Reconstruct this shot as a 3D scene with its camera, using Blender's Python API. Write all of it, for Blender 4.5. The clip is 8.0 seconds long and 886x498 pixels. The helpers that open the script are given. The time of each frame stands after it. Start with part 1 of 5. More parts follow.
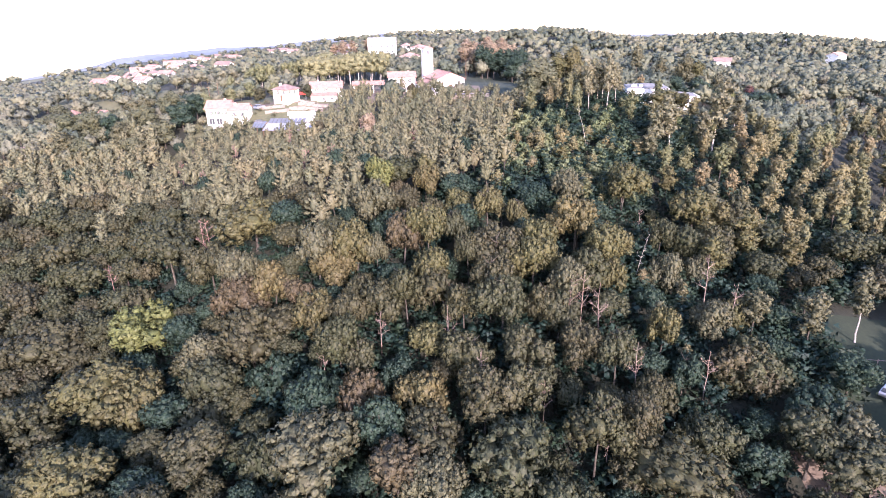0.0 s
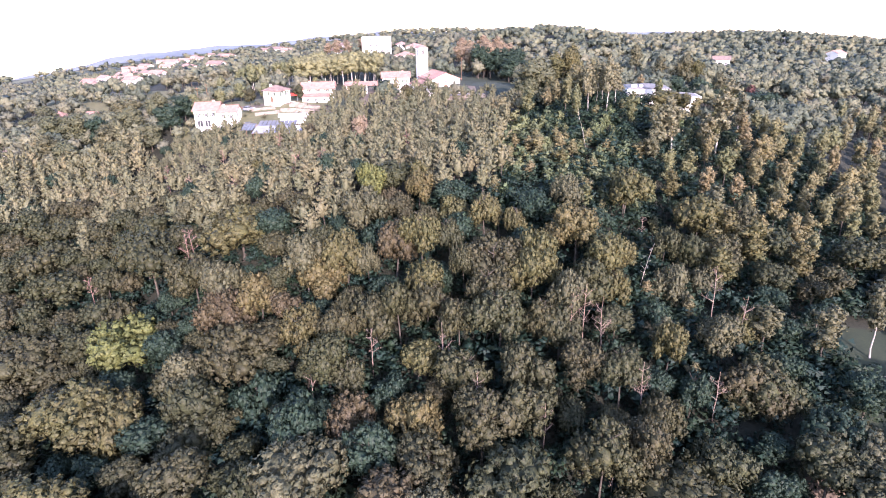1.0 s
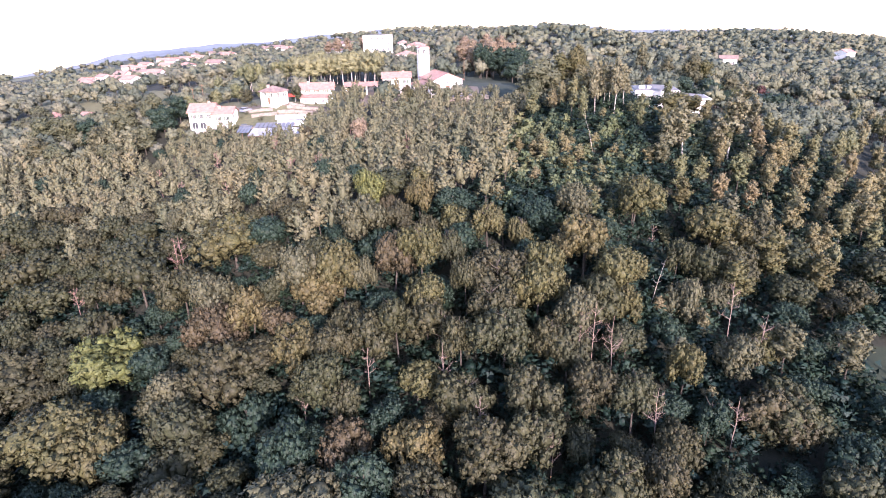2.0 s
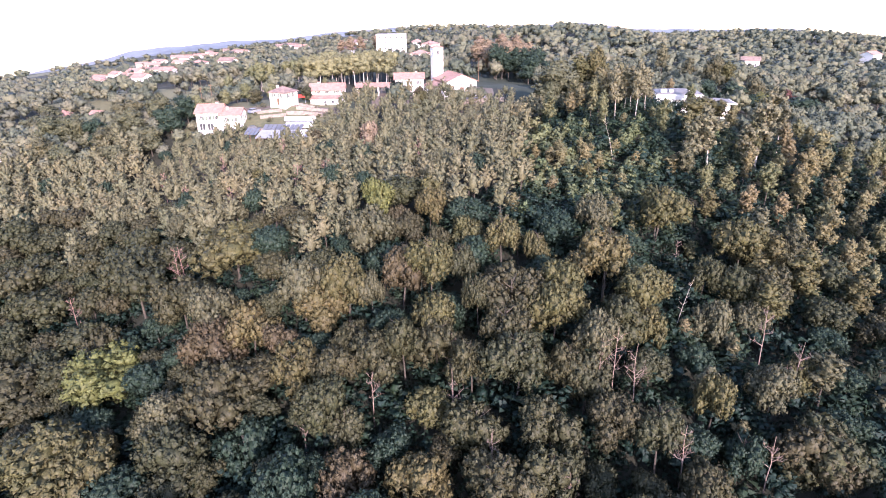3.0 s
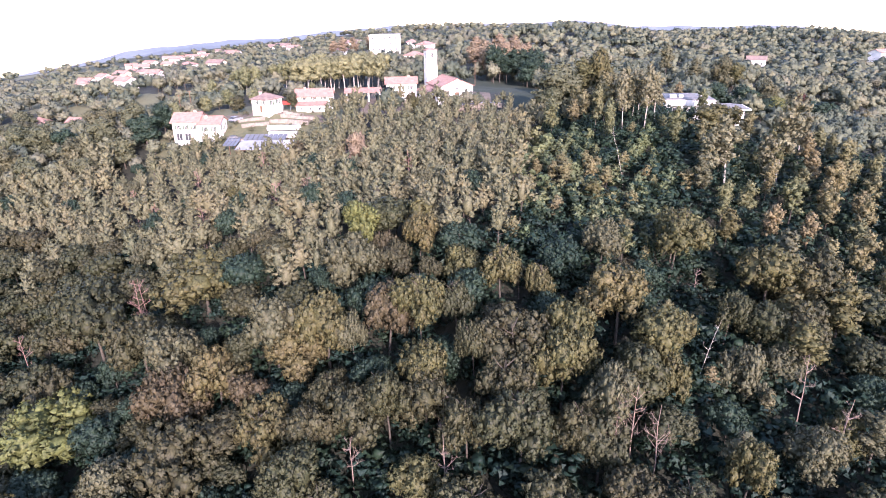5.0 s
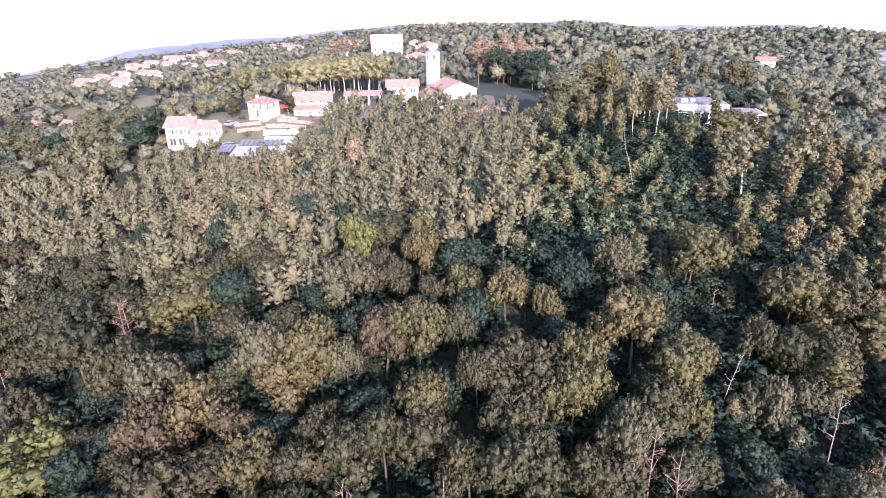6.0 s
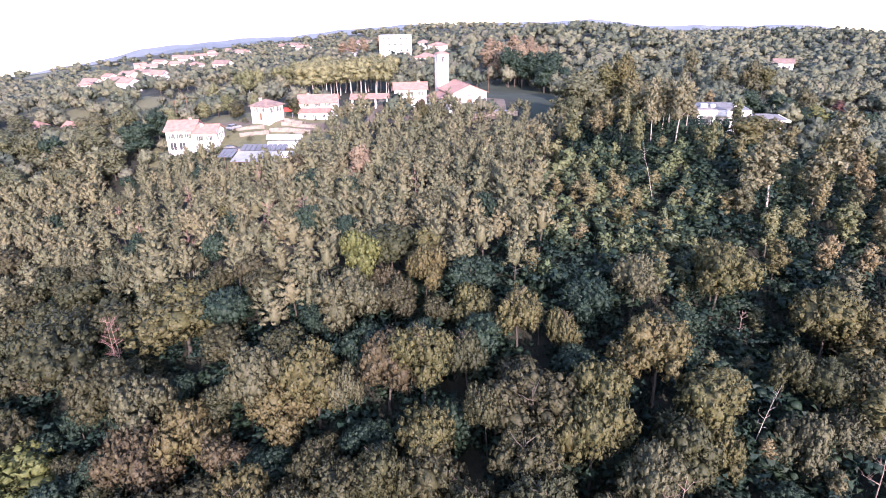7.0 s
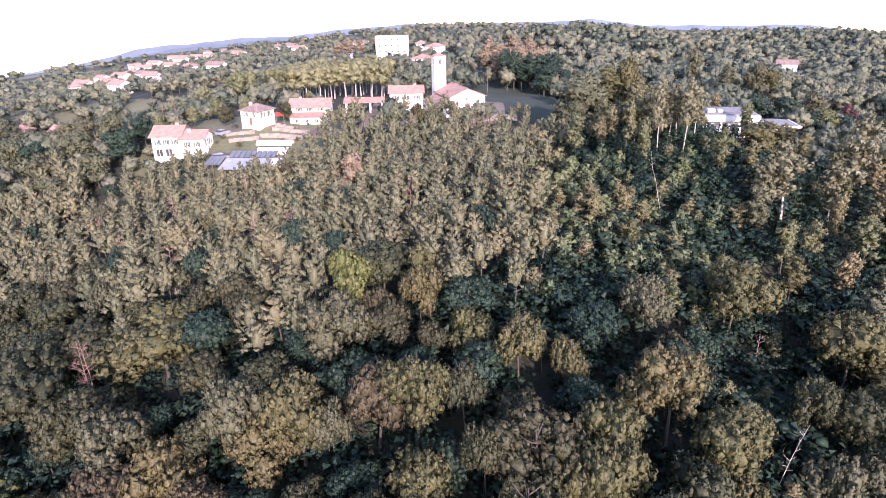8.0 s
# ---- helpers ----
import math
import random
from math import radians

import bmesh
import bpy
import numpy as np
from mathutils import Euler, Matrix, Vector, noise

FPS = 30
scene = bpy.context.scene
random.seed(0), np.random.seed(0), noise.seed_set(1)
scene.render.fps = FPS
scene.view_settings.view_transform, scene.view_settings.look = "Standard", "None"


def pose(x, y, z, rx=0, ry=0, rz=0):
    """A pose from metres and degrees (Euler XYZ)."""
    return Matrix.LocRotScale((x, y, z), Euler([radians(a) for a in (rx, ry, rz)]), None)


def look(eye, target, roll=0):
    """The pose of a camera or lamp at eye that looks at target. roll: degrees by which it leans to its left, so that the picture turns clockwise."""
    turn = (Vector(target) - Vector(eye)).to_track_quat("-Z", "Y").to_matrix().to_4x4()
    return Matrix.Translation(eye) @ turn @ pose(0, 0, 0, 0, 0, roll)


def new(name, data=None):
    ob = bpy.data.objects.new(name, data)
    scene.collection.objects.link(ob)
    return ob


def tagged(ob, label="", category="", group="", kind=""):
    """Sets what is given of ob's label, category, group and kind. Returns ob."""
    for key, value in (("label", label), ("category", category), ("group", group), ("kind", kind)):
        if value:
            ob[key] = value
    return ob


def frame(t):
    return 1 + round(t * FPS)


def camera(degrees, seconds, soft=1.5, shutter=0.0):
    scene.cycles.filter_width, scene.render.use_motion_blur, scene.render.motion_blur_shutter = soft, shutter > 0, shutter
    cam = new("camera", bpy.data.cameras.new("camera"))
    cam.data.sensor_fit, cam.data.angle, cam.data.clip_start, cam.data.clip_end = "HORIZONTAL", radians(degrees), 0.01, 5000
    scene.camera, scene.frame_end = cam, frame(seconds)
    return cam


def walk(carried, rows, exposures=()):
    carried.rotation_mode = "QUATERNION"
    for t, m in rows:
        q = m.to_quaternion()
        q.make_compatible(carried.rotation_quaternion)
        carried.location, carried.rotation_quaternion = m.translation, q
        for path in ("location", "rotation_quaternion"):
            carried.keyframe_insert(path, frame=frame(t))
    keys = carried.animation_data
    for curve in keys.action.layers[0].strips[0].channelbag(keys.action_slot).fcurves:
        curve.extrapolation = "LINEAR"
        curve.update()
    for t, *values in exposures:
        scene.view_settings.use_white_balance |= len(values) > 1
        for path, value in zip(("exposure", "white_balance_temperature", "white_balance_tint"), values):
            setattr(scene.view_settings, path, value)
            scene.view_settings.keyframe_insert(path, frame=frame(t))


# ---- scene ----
cam = camera(72.3, 8.0, 1.0)
PATH = [
    (0, (1.599, -0.98, 60.725), (1.566, 0.885, 60.003), -1.0),
    (0.5, (1.786, 1.802, 60.817), (1.758, 3.665, 60.092), -1.1),
    (1, (1.986, 4.615, 60.958), (1.963, 6.478, 60.23), -1.1),
    (1.5, (2.134, 7.431, 61.108), (2.117, 9.292, 60.377), -1.2),
    (3, (2.192, 16.688, 61.695), (2.122, 18.545, 60.956), -0.8),
    (3.5, (2.376, 19.788, 61.815), (2.308, 21.645, 61.074), -0.9),
    (4, (2.612, 23.015, 61.975), (2.544, 24.871, 61.233), -1.0),
    (4.5, (2.804, 26.15, 62.103), (2.739, 28.005, 61.36), -1.1),
    (6, (2.948, 35.824, 62.67), (2.873, 37.678, 61.923), -1.1),
    (6.5, (2.758, 38.867, 62.791), (2.654, 40.719, 62.043), -0.9),
    (7, (2.795, 42.128, 62.954), (2.693, 43.98, 62.206), -1.0),
    (7.5, (2.85, 45.292, 63.102), (2.751, 47.143, 62.352), -1.0),
    (8, (2.87, 48.562, 63.219), (2.773, 50.414, 62.47), -1.0),
]
walk(cam, [(t, look(eye, target, roll)) for t, eye, target, roll in PATH], [(0, 1.8, 6080, 40), (3, 1.62, 6080, 40), (6.5, 1.64, 6080, 40), (8, 1.44, 6080, 40)])

# ---- light ----
SUN_AZ, SUN_EL = 161.0, 21.0          # degrees, clockwise from +y; the sun stands low behind the first eye, to its right
world = bpy.data.worlds.new("sky")
scene.world = world
world.use_nodes = True
wn, wl = world.node_tree.nodes, world.node_tree.links
wn.clear()
w_out, w_bg, w_sky = wn.new("ShaderNodeOutputWorld"), wn.new("ShaderNodeBackground"), wn.new("ShaderNodeTexSky")
w_co, w_sep, w_max, w_com = wn.new("ShaderNodeTexCoord"), wn.new("ShaderNodeSeparateXYZ"), wn.new("ShaderNodeMath"), wn.new("ShaderNodeCombineXYZ")
w_sky.sky_type, w_sky.sun_disc = "NISHITA", False
w_sky.sun_elevation, w_sky.sun_rotation = radians(SUN_EL), radians(SUN_AZ)
w_sky.dust_density, w_sky.air_density = 0.7, 1.2
w_max.operation = "MAXIMUM"
w_max.inputs[1].default_value = 0.02
wl.new(w_co.outputs["Generated"], w_sep.inputs[0])
wl.new(w_sep.outputs[0], w_com.inputs[0]); wl.new(w_sep.outputs[1], w_com.inputs[1])
wl.new(w_sep.outputs[2], w_max.inputs[0]); wl.new(w_max.outputs[0], w_com.inputs[2])
wl.new(w_com.outputs[0], w_sky.inputs["Vector"])
wl.new(w_sky.outputs[0], w_bg.inputs[0]); wl.new(w_bg.outputs[0], w_out.inputs[0])
w_bg.inputs[1].default_value = 0.19
sun = new("sun", bpy.data.lights.new("sun", "SUN"))
sun.data.energy, sun.data.angle, sun.data.color = 3.3, radians(0.6), (1.0, 0.91, 0.8)
sun_way = Vector((math.sin(radians(SUN_AZ)) * math.cos(radians(SUN_EL)), math.cos(radians(SUN_AZ)) * math.cos(radians(SUN_EL)), math.sin(radians(SUN_EL))))
sun.matrix_world = look(sun_way * 300, (0, 0, 0))

# ---- materials ----
def mat(name):
    m = bpy.data.materials.new(name)
    m.use_nodes = True
    m.node_tree.nodes.clear()
    out, bs = m.node_tree.nodes.new("ShaderNodeOutputMaterial"), m.node_tree.nodes.new("ShaderNodeBsdfPrincipled")
    m.node_tree.links.new(bs.outputs[0], out.inputs[0])
    return m, m.node_tree.nodes, m.node_tree.links, bs


def ramp(nodes, stops):
    r = nodes.new("ShaderNodeValToRGB")
    e = r.color_ramp.elements
    while len(e) < len(stops):
        e.new(0.5)
    for k, (p, c) in zip(e, stops):
        k.position, k.color = p, (*c, 1)
    return r


def noisy(name, a, b, scale=1.0, rough=0.85, bump=0.3, fine=8.0, metal=0.0, mid=None, dist=0.05):
    """A surface of two colours mixed by a coarse and a fine noise, with fine relief."""
    m, n, l, bs = mat(name)
    co = n.new("ShaderNodeTexCoord")
    n1, n2 = n.new("ShaderNodeTexNoise"), n.new("ShaderNodeTexNoise")
    n1.inputs["Scale"].default_value, n2.inputs["Scale"].default_value = scale, scale * fine
    n1.inputs["Detail"].default_value = n2.inputs["Detail"].default_value = 4
    mix = n.new("ShaderNodeMath")
    mix.operation = "MULTIPLY_ADD"
    mix.inputs[1].default_value = 0.45
    half = n.new("ShaderNodeMath")
    half.operation = "MULTIPLY"
    half.inputs[1].default_value = 0.55
    l.new(co.outputs["Object"], n1.inputs[0]); l.new(co.outputs["Object"], n2.inputs[0])
    l.new(n1.outputs[0], half.inputs[0]); l.new(n2.outputs[0], mix.inputs[0]); l.new(half.outputs[0], mix.inputs[2])
    r = ramp(n, [(0.36, a), (0.5, mid), (0.64, b)] if mid else [(0.36, a), (0.64, b)])
    l.new(mix.outputs[0], r.inputs[0]); l.new(r.outputs[0], bs.inputs["Base Color"])
    bs.inputs["Roughness"].default_value, bs.inputs["Metallic"].default_value = rough, metal
    if bump:
        bp = n.new("ShaderNodeBump")
        bp.inputs["Strength"].default_value, bp.inputs["Distance"].default_value = bump, dist
        l.new(n2.outputs[0], bp.inputs["Height"]); l.new(bp.outputs[0], bs.inputs["Normal"])
    return m


def leaf(name, hues, attr=False, through_light=0.12, spread=0.16):
    """Foliage: the tree's own hue from a row of hues, each leaf a little lighter or darker, some light through the leaf."""
    m, n, l, bs = mat(name)
    if attr:
        src = n.new("ShaderNodeAttribute")
        src.attribute_name = "tone"
        tone = src.outputs["Fac"]
    else:
        tone = n.new("ShaderNodeObjectInfo").outputs["Random"]
    k = len(hues)
    r = ramp(n, [(i / (k - 1), h) for i, h in enumerate(hues)])
    l.new(tone, r.inputs[0])
    isl = n.new("ShaderNodeNewGeometry").outputs["Random Per Island"]
    val = n.new("ShaderNodeMath")
    val.operation = "MULTIPLY_ADD"
    val.inputs[1].default_value, val.inputs[2].default_value = 2 * spread, 1 - spread
    l.new(isl, val.inputs[0])
    co, nz, ng = n.new("ShaderNodeTexCoord"), n.new("ShaderNodeTexNoise"), n.new("ShaderNodeTexNoise")
    ng.inputs["Scale"].default_value, ng.inputs["Detail"].default_value = 5.5, 3
    l.new(co.outputs["Object"], ng.inputs[0])
    grain, both = n.new("ShaderNodeMapRange"), n.new("ShaderNodeMath")
    grain.inputs["From Min"].default_value, grain.inputs["From Max"].default_value = 0.35, 0.65
    grain.inputs["To Min"].default_value, grain.inputs["To Max"].default_value = 0.68, 1.25
    both.operation = "MULTIPLY"
    l.new(ng.outputs[0], grain.inputs["Value"])
    l.new(val.outputs[0], both.inputs[0]); l.new(grain.outputs[0], both.inputs[1])
    nz.inputs["Scale"].default_value = 0.55
    l.new(co.outputs["Object"], nz.inputs[0])
    hs = n.new("ShaderNodeHueSaturation")
    hv = n.new("ShaderNodeMath")
    hv.operation = "MULTIPLY_ADD"
    hv.inputs[1].default_value, hv.inputs[2].default_value = 0.05, 0.475
    l.new(nz.outputs[0], hv.inputs[0]); l.new(hv.outputs[0], hs.inputs["Hue"])
    l.new(r.outputs[0], hs.inputs["Color"]); l.new(both.outputs[0], hs.inputs["Value"])
    l.new(hs.outputs[0], bs.inputs["Base Color"])
    bs.inputs["Roughness"].default_value = 0.62
    bs.inputs["Specular IOR Level"].default_value = 0.25
    tr, mx = n.new("ShaderNodeBsdfTranslucent"), n.new("ShaderNodeMixShader")
    l.new(hs.outputs[0], tr.inputs[0])
    mx.inputs[0].default_value = through_light
    l.new(bs.outputs[0], mx.inputs[1]); l.new(tr.outputs[0], mx.inputs[2])
    l.new(mx.outputs[0], n["Material Output"].inputs[0])
    return m


OAK_HUES = [(0.0436, 0.0507, 0.0247), (0.0515, 0.0543, 0.0261), (0.0555, 0.0543, 0.0275), (0.0466, 0.0536, 0.0275), (0.0588, 0.0543, 0.0288), (0.0439, 0.0507, 0.0254)]
PINE_HUES = [(0.115, 0.12, 0.0676), (0.149, 0.146, 0.0806), (0.126, 0.129, 0.0743), (0.163, 0.149, 0.0823), (0.104, 0.114, 0.065)]
SLIM_HUES = [(0.0964, 0.109, 0.0517), (0.154, 0.135, 0.0669), (0.118, 0.123, 0.0606), (0.168, 0.137, 0.0736), (0.102, 0.114, 0.0562)]
# dark green of the bushes, deepened further for the shade between the crowns
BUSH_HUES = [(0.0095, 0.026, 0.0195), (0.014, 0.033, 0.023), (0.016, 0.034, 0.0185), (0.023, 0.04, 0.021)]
# far foliage paler than the near oaks: distance haze put into its colour
FAR_HAZE_HUES = [(0.0789, 0.0966, 0.0665), (0.0985, 0.114, 0.0774), (0.128, 0.138, 0.0857), (0.143, 0.149, 0.0908), (0.148, 0.149, 0.0934), (0.131, 0.132, 0.0908), (0.103, 0.114, 0.0794), (0.133, 0.141, 0.087), (0.15, 0.149, 0.0943)]
LEAF_YELLOW = leaf("ochre_leaves", [(0.089, 0.0836, 0.0359), (0.078, 0.0785, 0.0327), (0.098, 0.0852, 0.0374)])
LEAF_RUST = leaf("rusty_leaves", [(0.0662, 0.0587, 0.0319), (0.075, 0.0601, 0.0333)])
M_SAP = leaf("sapling_leaves", [(0.0768, 0.108, 0.0494), (0.11, 0.127, 0.0584), (0.0624, 0.0921, 0.0494), (0.13, 0.134, 0.0612)])
LEAF_PALE = leaf("pale_leaves", [(0.0813, 0.0833, 0.0468), (0.0885, 0.089, 0.0494)])
LEAF_LIME = leaf("lime_leaves", [(0.1, 0.115, 0.038), (0.115, 0.122, 0.042)])
# dark trees' own colour, also put on filler oaks for shade between crowns
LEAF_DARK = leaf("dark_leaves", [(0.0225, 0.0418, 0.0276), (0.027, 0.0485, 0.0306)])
LEAF_POPLAR = leaf("poplar_leaves", [(0.181, 0.182, 0.095), (0.195, 0.194, 0.0997)])
LEAF_BIRCH = leaf("birch_leaves", [(0.127, 0.129, 0.0763), (0.144, 0.138, 0.082)])
LEAF_SUN = leaf("old_oak_leaves", [(0.0828, 0.0921, 0.0508), (0.09, 0.096, 0.054)])
LEAF_WILLOW = leaf("willow_leaves", [(0.135, 0.145, 0.072), (0.15, 0.155, 0.078), (0.12, 0.132, 0.066)])
LEAF_TAN = leaf("tan_leaves", [(0.212, 0.163, 0.108), (0.23, 0.18, 0.119)])
LEAF_RED = leaf("copper_leaves", [(0.085, 0.04, 0.035), (0.095, 0.045, 0.036)])
M_OAK, M_PINE, M_SLIM = leaf("oak_leaves", OAK_HUES), leaf("pine_needles", PINE_HUES), leaf("slim_leaves", SLIM_HUES)
M_OAK_S, M_PINE_S = leaf("oak_leaves_far", OAK_HUES, True), leaf("pine_needles_far", PINE_HUES, True)
M_SLIM_S, M_BUSH_S, M_FAR_S = leaf("slim_leaves_far", SLIM_HUES, True), leaf("bush_leaves", BUSH_HUES, True), leaf("hazed_far_leaves", FAR_HAZE_HUES, True)
M_BARK = noisy("bark", (0.04, 0.034, 0.026), (0.1, 0.085, 0.066), 3.0, 0.9, 0.6)
M_PALE = noisy("pale_bark", (0.28, 0.25, 0.21), (0.5, 0.46, 0.41), 2.5, 0.8, 0.4)
M_DEAD = noisy("dead_wood", (0.17, 0.12, 0.098), (0.3, 0.225, 0.185), 2.0, 0.85, 0.4)
M_REDWOOD = noisy("reddish_dead_wood", (0.19, 0.105, 0.088), (0.32, 0.2, 0.17), 2.0, 0.85, 0.3)
M_GROUND = noisy("forest_floor", (0.013, 0.018, 0.011), (0.034, 0.034, 0.02), 0.12, 0.95, 0.5, 12.0, dist=0.3)
# grass darkened in its colour for the shade that lies over the clearing
M_GRASS = noisy("meadow_grass", (0.017, 0.028, 0.015), (0.034, 0.045, 0.022), 0.15, 0.95, 0.4, 14.0)
M_FIELD = noisy("dry_field", (0.085, 0.09, 0.045), (0.16, 0.15, 0.075), 0.08, 0.95, 0.3, 14.0)
M_DIRT = noisy("bare_earth", (0.1, 0.075, 0.055), (0.2, 0.155, 0.11), 0.3, 0.95, 0.4)
M_SLATE = noisy("grey_roofing", (0.12, 0.115, 0.11), (0.24, 0.23, 0.22), 0.8, 0.7, 0.2)
M_METAL = noisy("galvanised_sheet", (0.27, 0.275, 0.29), (0.38, 0.385, 0.4), 0.5, 0.5, 0.1)
M_BLUE = noisy("blue_grey_panel", (0.1, 0.1, 0.105), (0.16, 0.16, 0.165), 0.8, 0.35, 0.05)
M_TARP = noisy("white_film", (0.6, 0.6, 0.58), (0.75, 0.75, 0.73), 0.8, 0.5, 0.2)
M_RED = noisy("red_canvas", (0.38, 0.05, 0.03), (0.5, 0.08, 0.05), 1.5, 0.7, 0.1)
M_PAVE = noisy("grey_paving", (0.24, 0.24, 0.25), (0.36, 0.36, 0.37), 1.2, 0.9, 0.2)
M_RUBBER = noisy("black_rubber", (0.015, 0.015, 0.016), (0.03, 0.03, 0.03), 3.0, 0.8, 0.1)
M_CARPAINT = noisy("silver_paint", (0.4, 0.42, 0.45), (0.48, 0.5, 0.53), 0.4, 0.3, 0.0, metal=0.5)
M_DARKPAINT = noisy("dark_paint", (0.03, 0.035, 0.05), (0.05, 0.055, 0.07), 0.4, 0.3, 0.0, metal=0.3)
M_WHITE = noisy("white_render", (0.72, 0.69, 0.63), (0.85, 0.82, 0.77), 0.6, 0.8, 0.1)
M_CREAM = noisy("cream_render", (0.62, 0.54, 0.42), (0.75, 0.67, 0.54), 0.6, 0.8, 0.1)
M_GREYW = noisy("weathered_render", (0.42, 0.4, 0.38), (0.6, 0.57, 0.54), 0.7, 0.85, 0.15)
M_STONE = noisy("dry_stone", (0.17, 0.145, 0.115), (0.32, 0.28, 0.23), 1.5, 0.9, 0.6)
M_GLASS = noisy("dark_pane", (0.04, 0.045, 0.05), (0.08, 0.085, 0.09), 0.8, 0.12, 0.0)
M_WOOD = noisy("brown_wood", (0.1, 0.055, 0.03), (0.2, 0.12, 0.07), 2.0, 0.7, 0.2)
M_SHUTTER = noisy("green_shutter", (0.06, 0.09, 0.06), (0.1, 0.14, 0.1), 2.0, 0.6, 0.1)


def tile_mat(name, a, b, across=4.6):
    """Clay roof tiles: ridges across the slope and a mottled colour."""
    m, n, l, bs = mat(name)
    co, wv, nz = n.new("ShaderNodeTexCoord"), n.new("ShaderNodeTexWave"), n.new("ShaderNodeTexNoise")
    wv.inputs["Scale"].default_value = across
    nz.inputs["Scale"].default_value, nz.inputs["Detail"].default_value = 1.1, 6
    l.new(co.outputs["Object"], wv.inputs[0]); l.new(co.outputs["Object"], nz.inputs[0])
    r = ramp(n, [(0.3, a), (0.7, b)])
    l.new(nz.outputs[0], r.inputs[0]); l.new(r.outputs[0], bs.inputs["Base Color"])
    bp = n.new("ShaderNodeBump")
    bp.inputs["Strength"].default_value, bp.inputs["Distance"].default_value = 0.5, 0.06
    l.new(wv.outputs[0], bp.inputs["Height"]); l.new(bp.outputs[0], bs.inputs["Normal"])
    bs.inputs["Roughness"].default_value = 0.85
    return m


M_TILE = tile_mat("clay_tiles", (0.33, 0.17, 0.13), (0.46, 0.28, 0.22))
M_TILE_OLD = tile_mat("old_clay_tiles", (0.19, 0.13, 0.11), (0.31, 0.22, 0.18))

# ---- terrain ----
# spot heights, every 40 m in x from -160 and every 30 m in y from 20, smoothed
HILL = [
    [-9, -3, 1, 1, -4, -10, -8, -3, 4],
    [-11, -8, -5, 0, -2, -6, 1, 4, 6],
    [-11, -10, -11, -4, 7, 8, 9, 8, 8],
    [-8, -6, -4, 10, 27, 17, 7, 7, 9],
    [-2, 1, 8, 23, 29, 26, 16, 10, 10],
    [10, 7, 15, 24, 25, 37, 29, 19, 12],
    [20, 22, 32, 33, 28, 34, 33, 24, 14],
    [20, 27, 33, 34, 38, 36, 31, 22, 17],
    [13, 24, 32, 34, 35, 32, 25, 20, 23],
]
HILL_A = np.array(HILL, float)
# how far below level the land's far rim lies, by bearing
RIM_AZ = [-180, -60, -38, -34, -28, -21, -15, -7, 1, 10, 14, 24, 32, 60, 180]
RIM_DIP = [5.0, 5.4, 5.2, 4.45, 3.5, 3.0, 2.6, 2.2, 2.0, 2.0, 2.3, 2.4, 2.9, 4.2, 5.0]


def bspline(u):
    a = np.abs(u)
    return np.where(a < 1, 2 / 3 - a * a + a ** 3 / 2, np.where(a < 2, (2 - np.minimum(a, 2)) ** 3 / 6, 0))


def smooth(a, b, v):
    k = np.clip((v - a) / (b - a), 0, 1)
    return k * k * (3 - 2 * k)


def height(x, y):
    """The ground's height at x, y (numbers or arrays)."""
    x, y = np.asarray(x, float), np.asarray(y, float)
    u, v = np.clip((x + 160) / 40, 0, 8), np.clip((y - 20) / 30, 0, 8)
    near = np.zeros(np.broadcast(u, v).shape)
    for j in range(-1, 10):
        for i in range(-1, 10):
            near = near + bspline(v - j) * bspline(u - i) * HILL_A[min(max(j, 0), 8), min(max(i, 0), 8)]
    land = np.interp(x, [-600, -400, -250, -150, -60, 0, 80, 170, 255, 400, 600], [-12, 0, 15, 27, 34, 35, 31, 24, 21, 20, 14])
    land = land + 12.5 * np.exp(-((x - 84) ** 2 + (y - 480) ** 2) / 2 / 52 ** 2) + 13.5 * np.exp(-((x - 270) ** 2 + (y - 580) ** 2) / 2 / 88 ** 2)
    d = np.hypot(x, y - 30) + 1e-6
    rim = 62 - d * np.tan(np.radians(np.interp(np.degrees(np.arctan2(x, y - 30)), RIM_AZ, RIM_DIP)))
    back = smooth(60, -40, y)
    land = land * (1 - back) - 10 * back
    k = smooth(600, 1500, d)
    far = land * (1 - k) + rim * k
    k = smooth(60, -40, y) * smooth(600, 1200, d)
    far = far * (1 - k) - 40 * k
    near = near + 1.7 * np.exp(-((x + 55) ** 2 + (y - 208) ** 2) / 2 / 6 ** 2)
    near = near - 5.0 * np.exp(-((x - 43) ** 2 + (y - 117) ** 2) / 2 / 7 ** 2)
    near = near + 3.6 * np.exp(-((x - 45) ** 2 + (y - 172) ** 2) / 2 / 8 ** 2)
    hollow = 6.5 * np.exp(-((x + 128) / 24) ** 2 / 2 - ((y - 255) / 26) ** 2 / 2)
    edge = np.maximum(smooth(235, 300, y), np.maximum(smooth(150, 240, np.abs(x)), smooth(10, -60, y)))
    return near * (1 - edge) + far * edge - hollow


def rough_height(x, y):
    return height(x, y) + 0.35 * np.sin(x * 0.31 + 1.3 * np.sin(y * 0.17)) * np.sin(y * 0.27 + 0.6)


# the heights once more on a 2 m raster, for planting
RAS_X, RAS_Y = np.arange(-520, 521, 2.0), np.arange(-60, 761, 2.0)
RAS = rough_height(*np.meshgrid(RAS_X, RAS_Y))


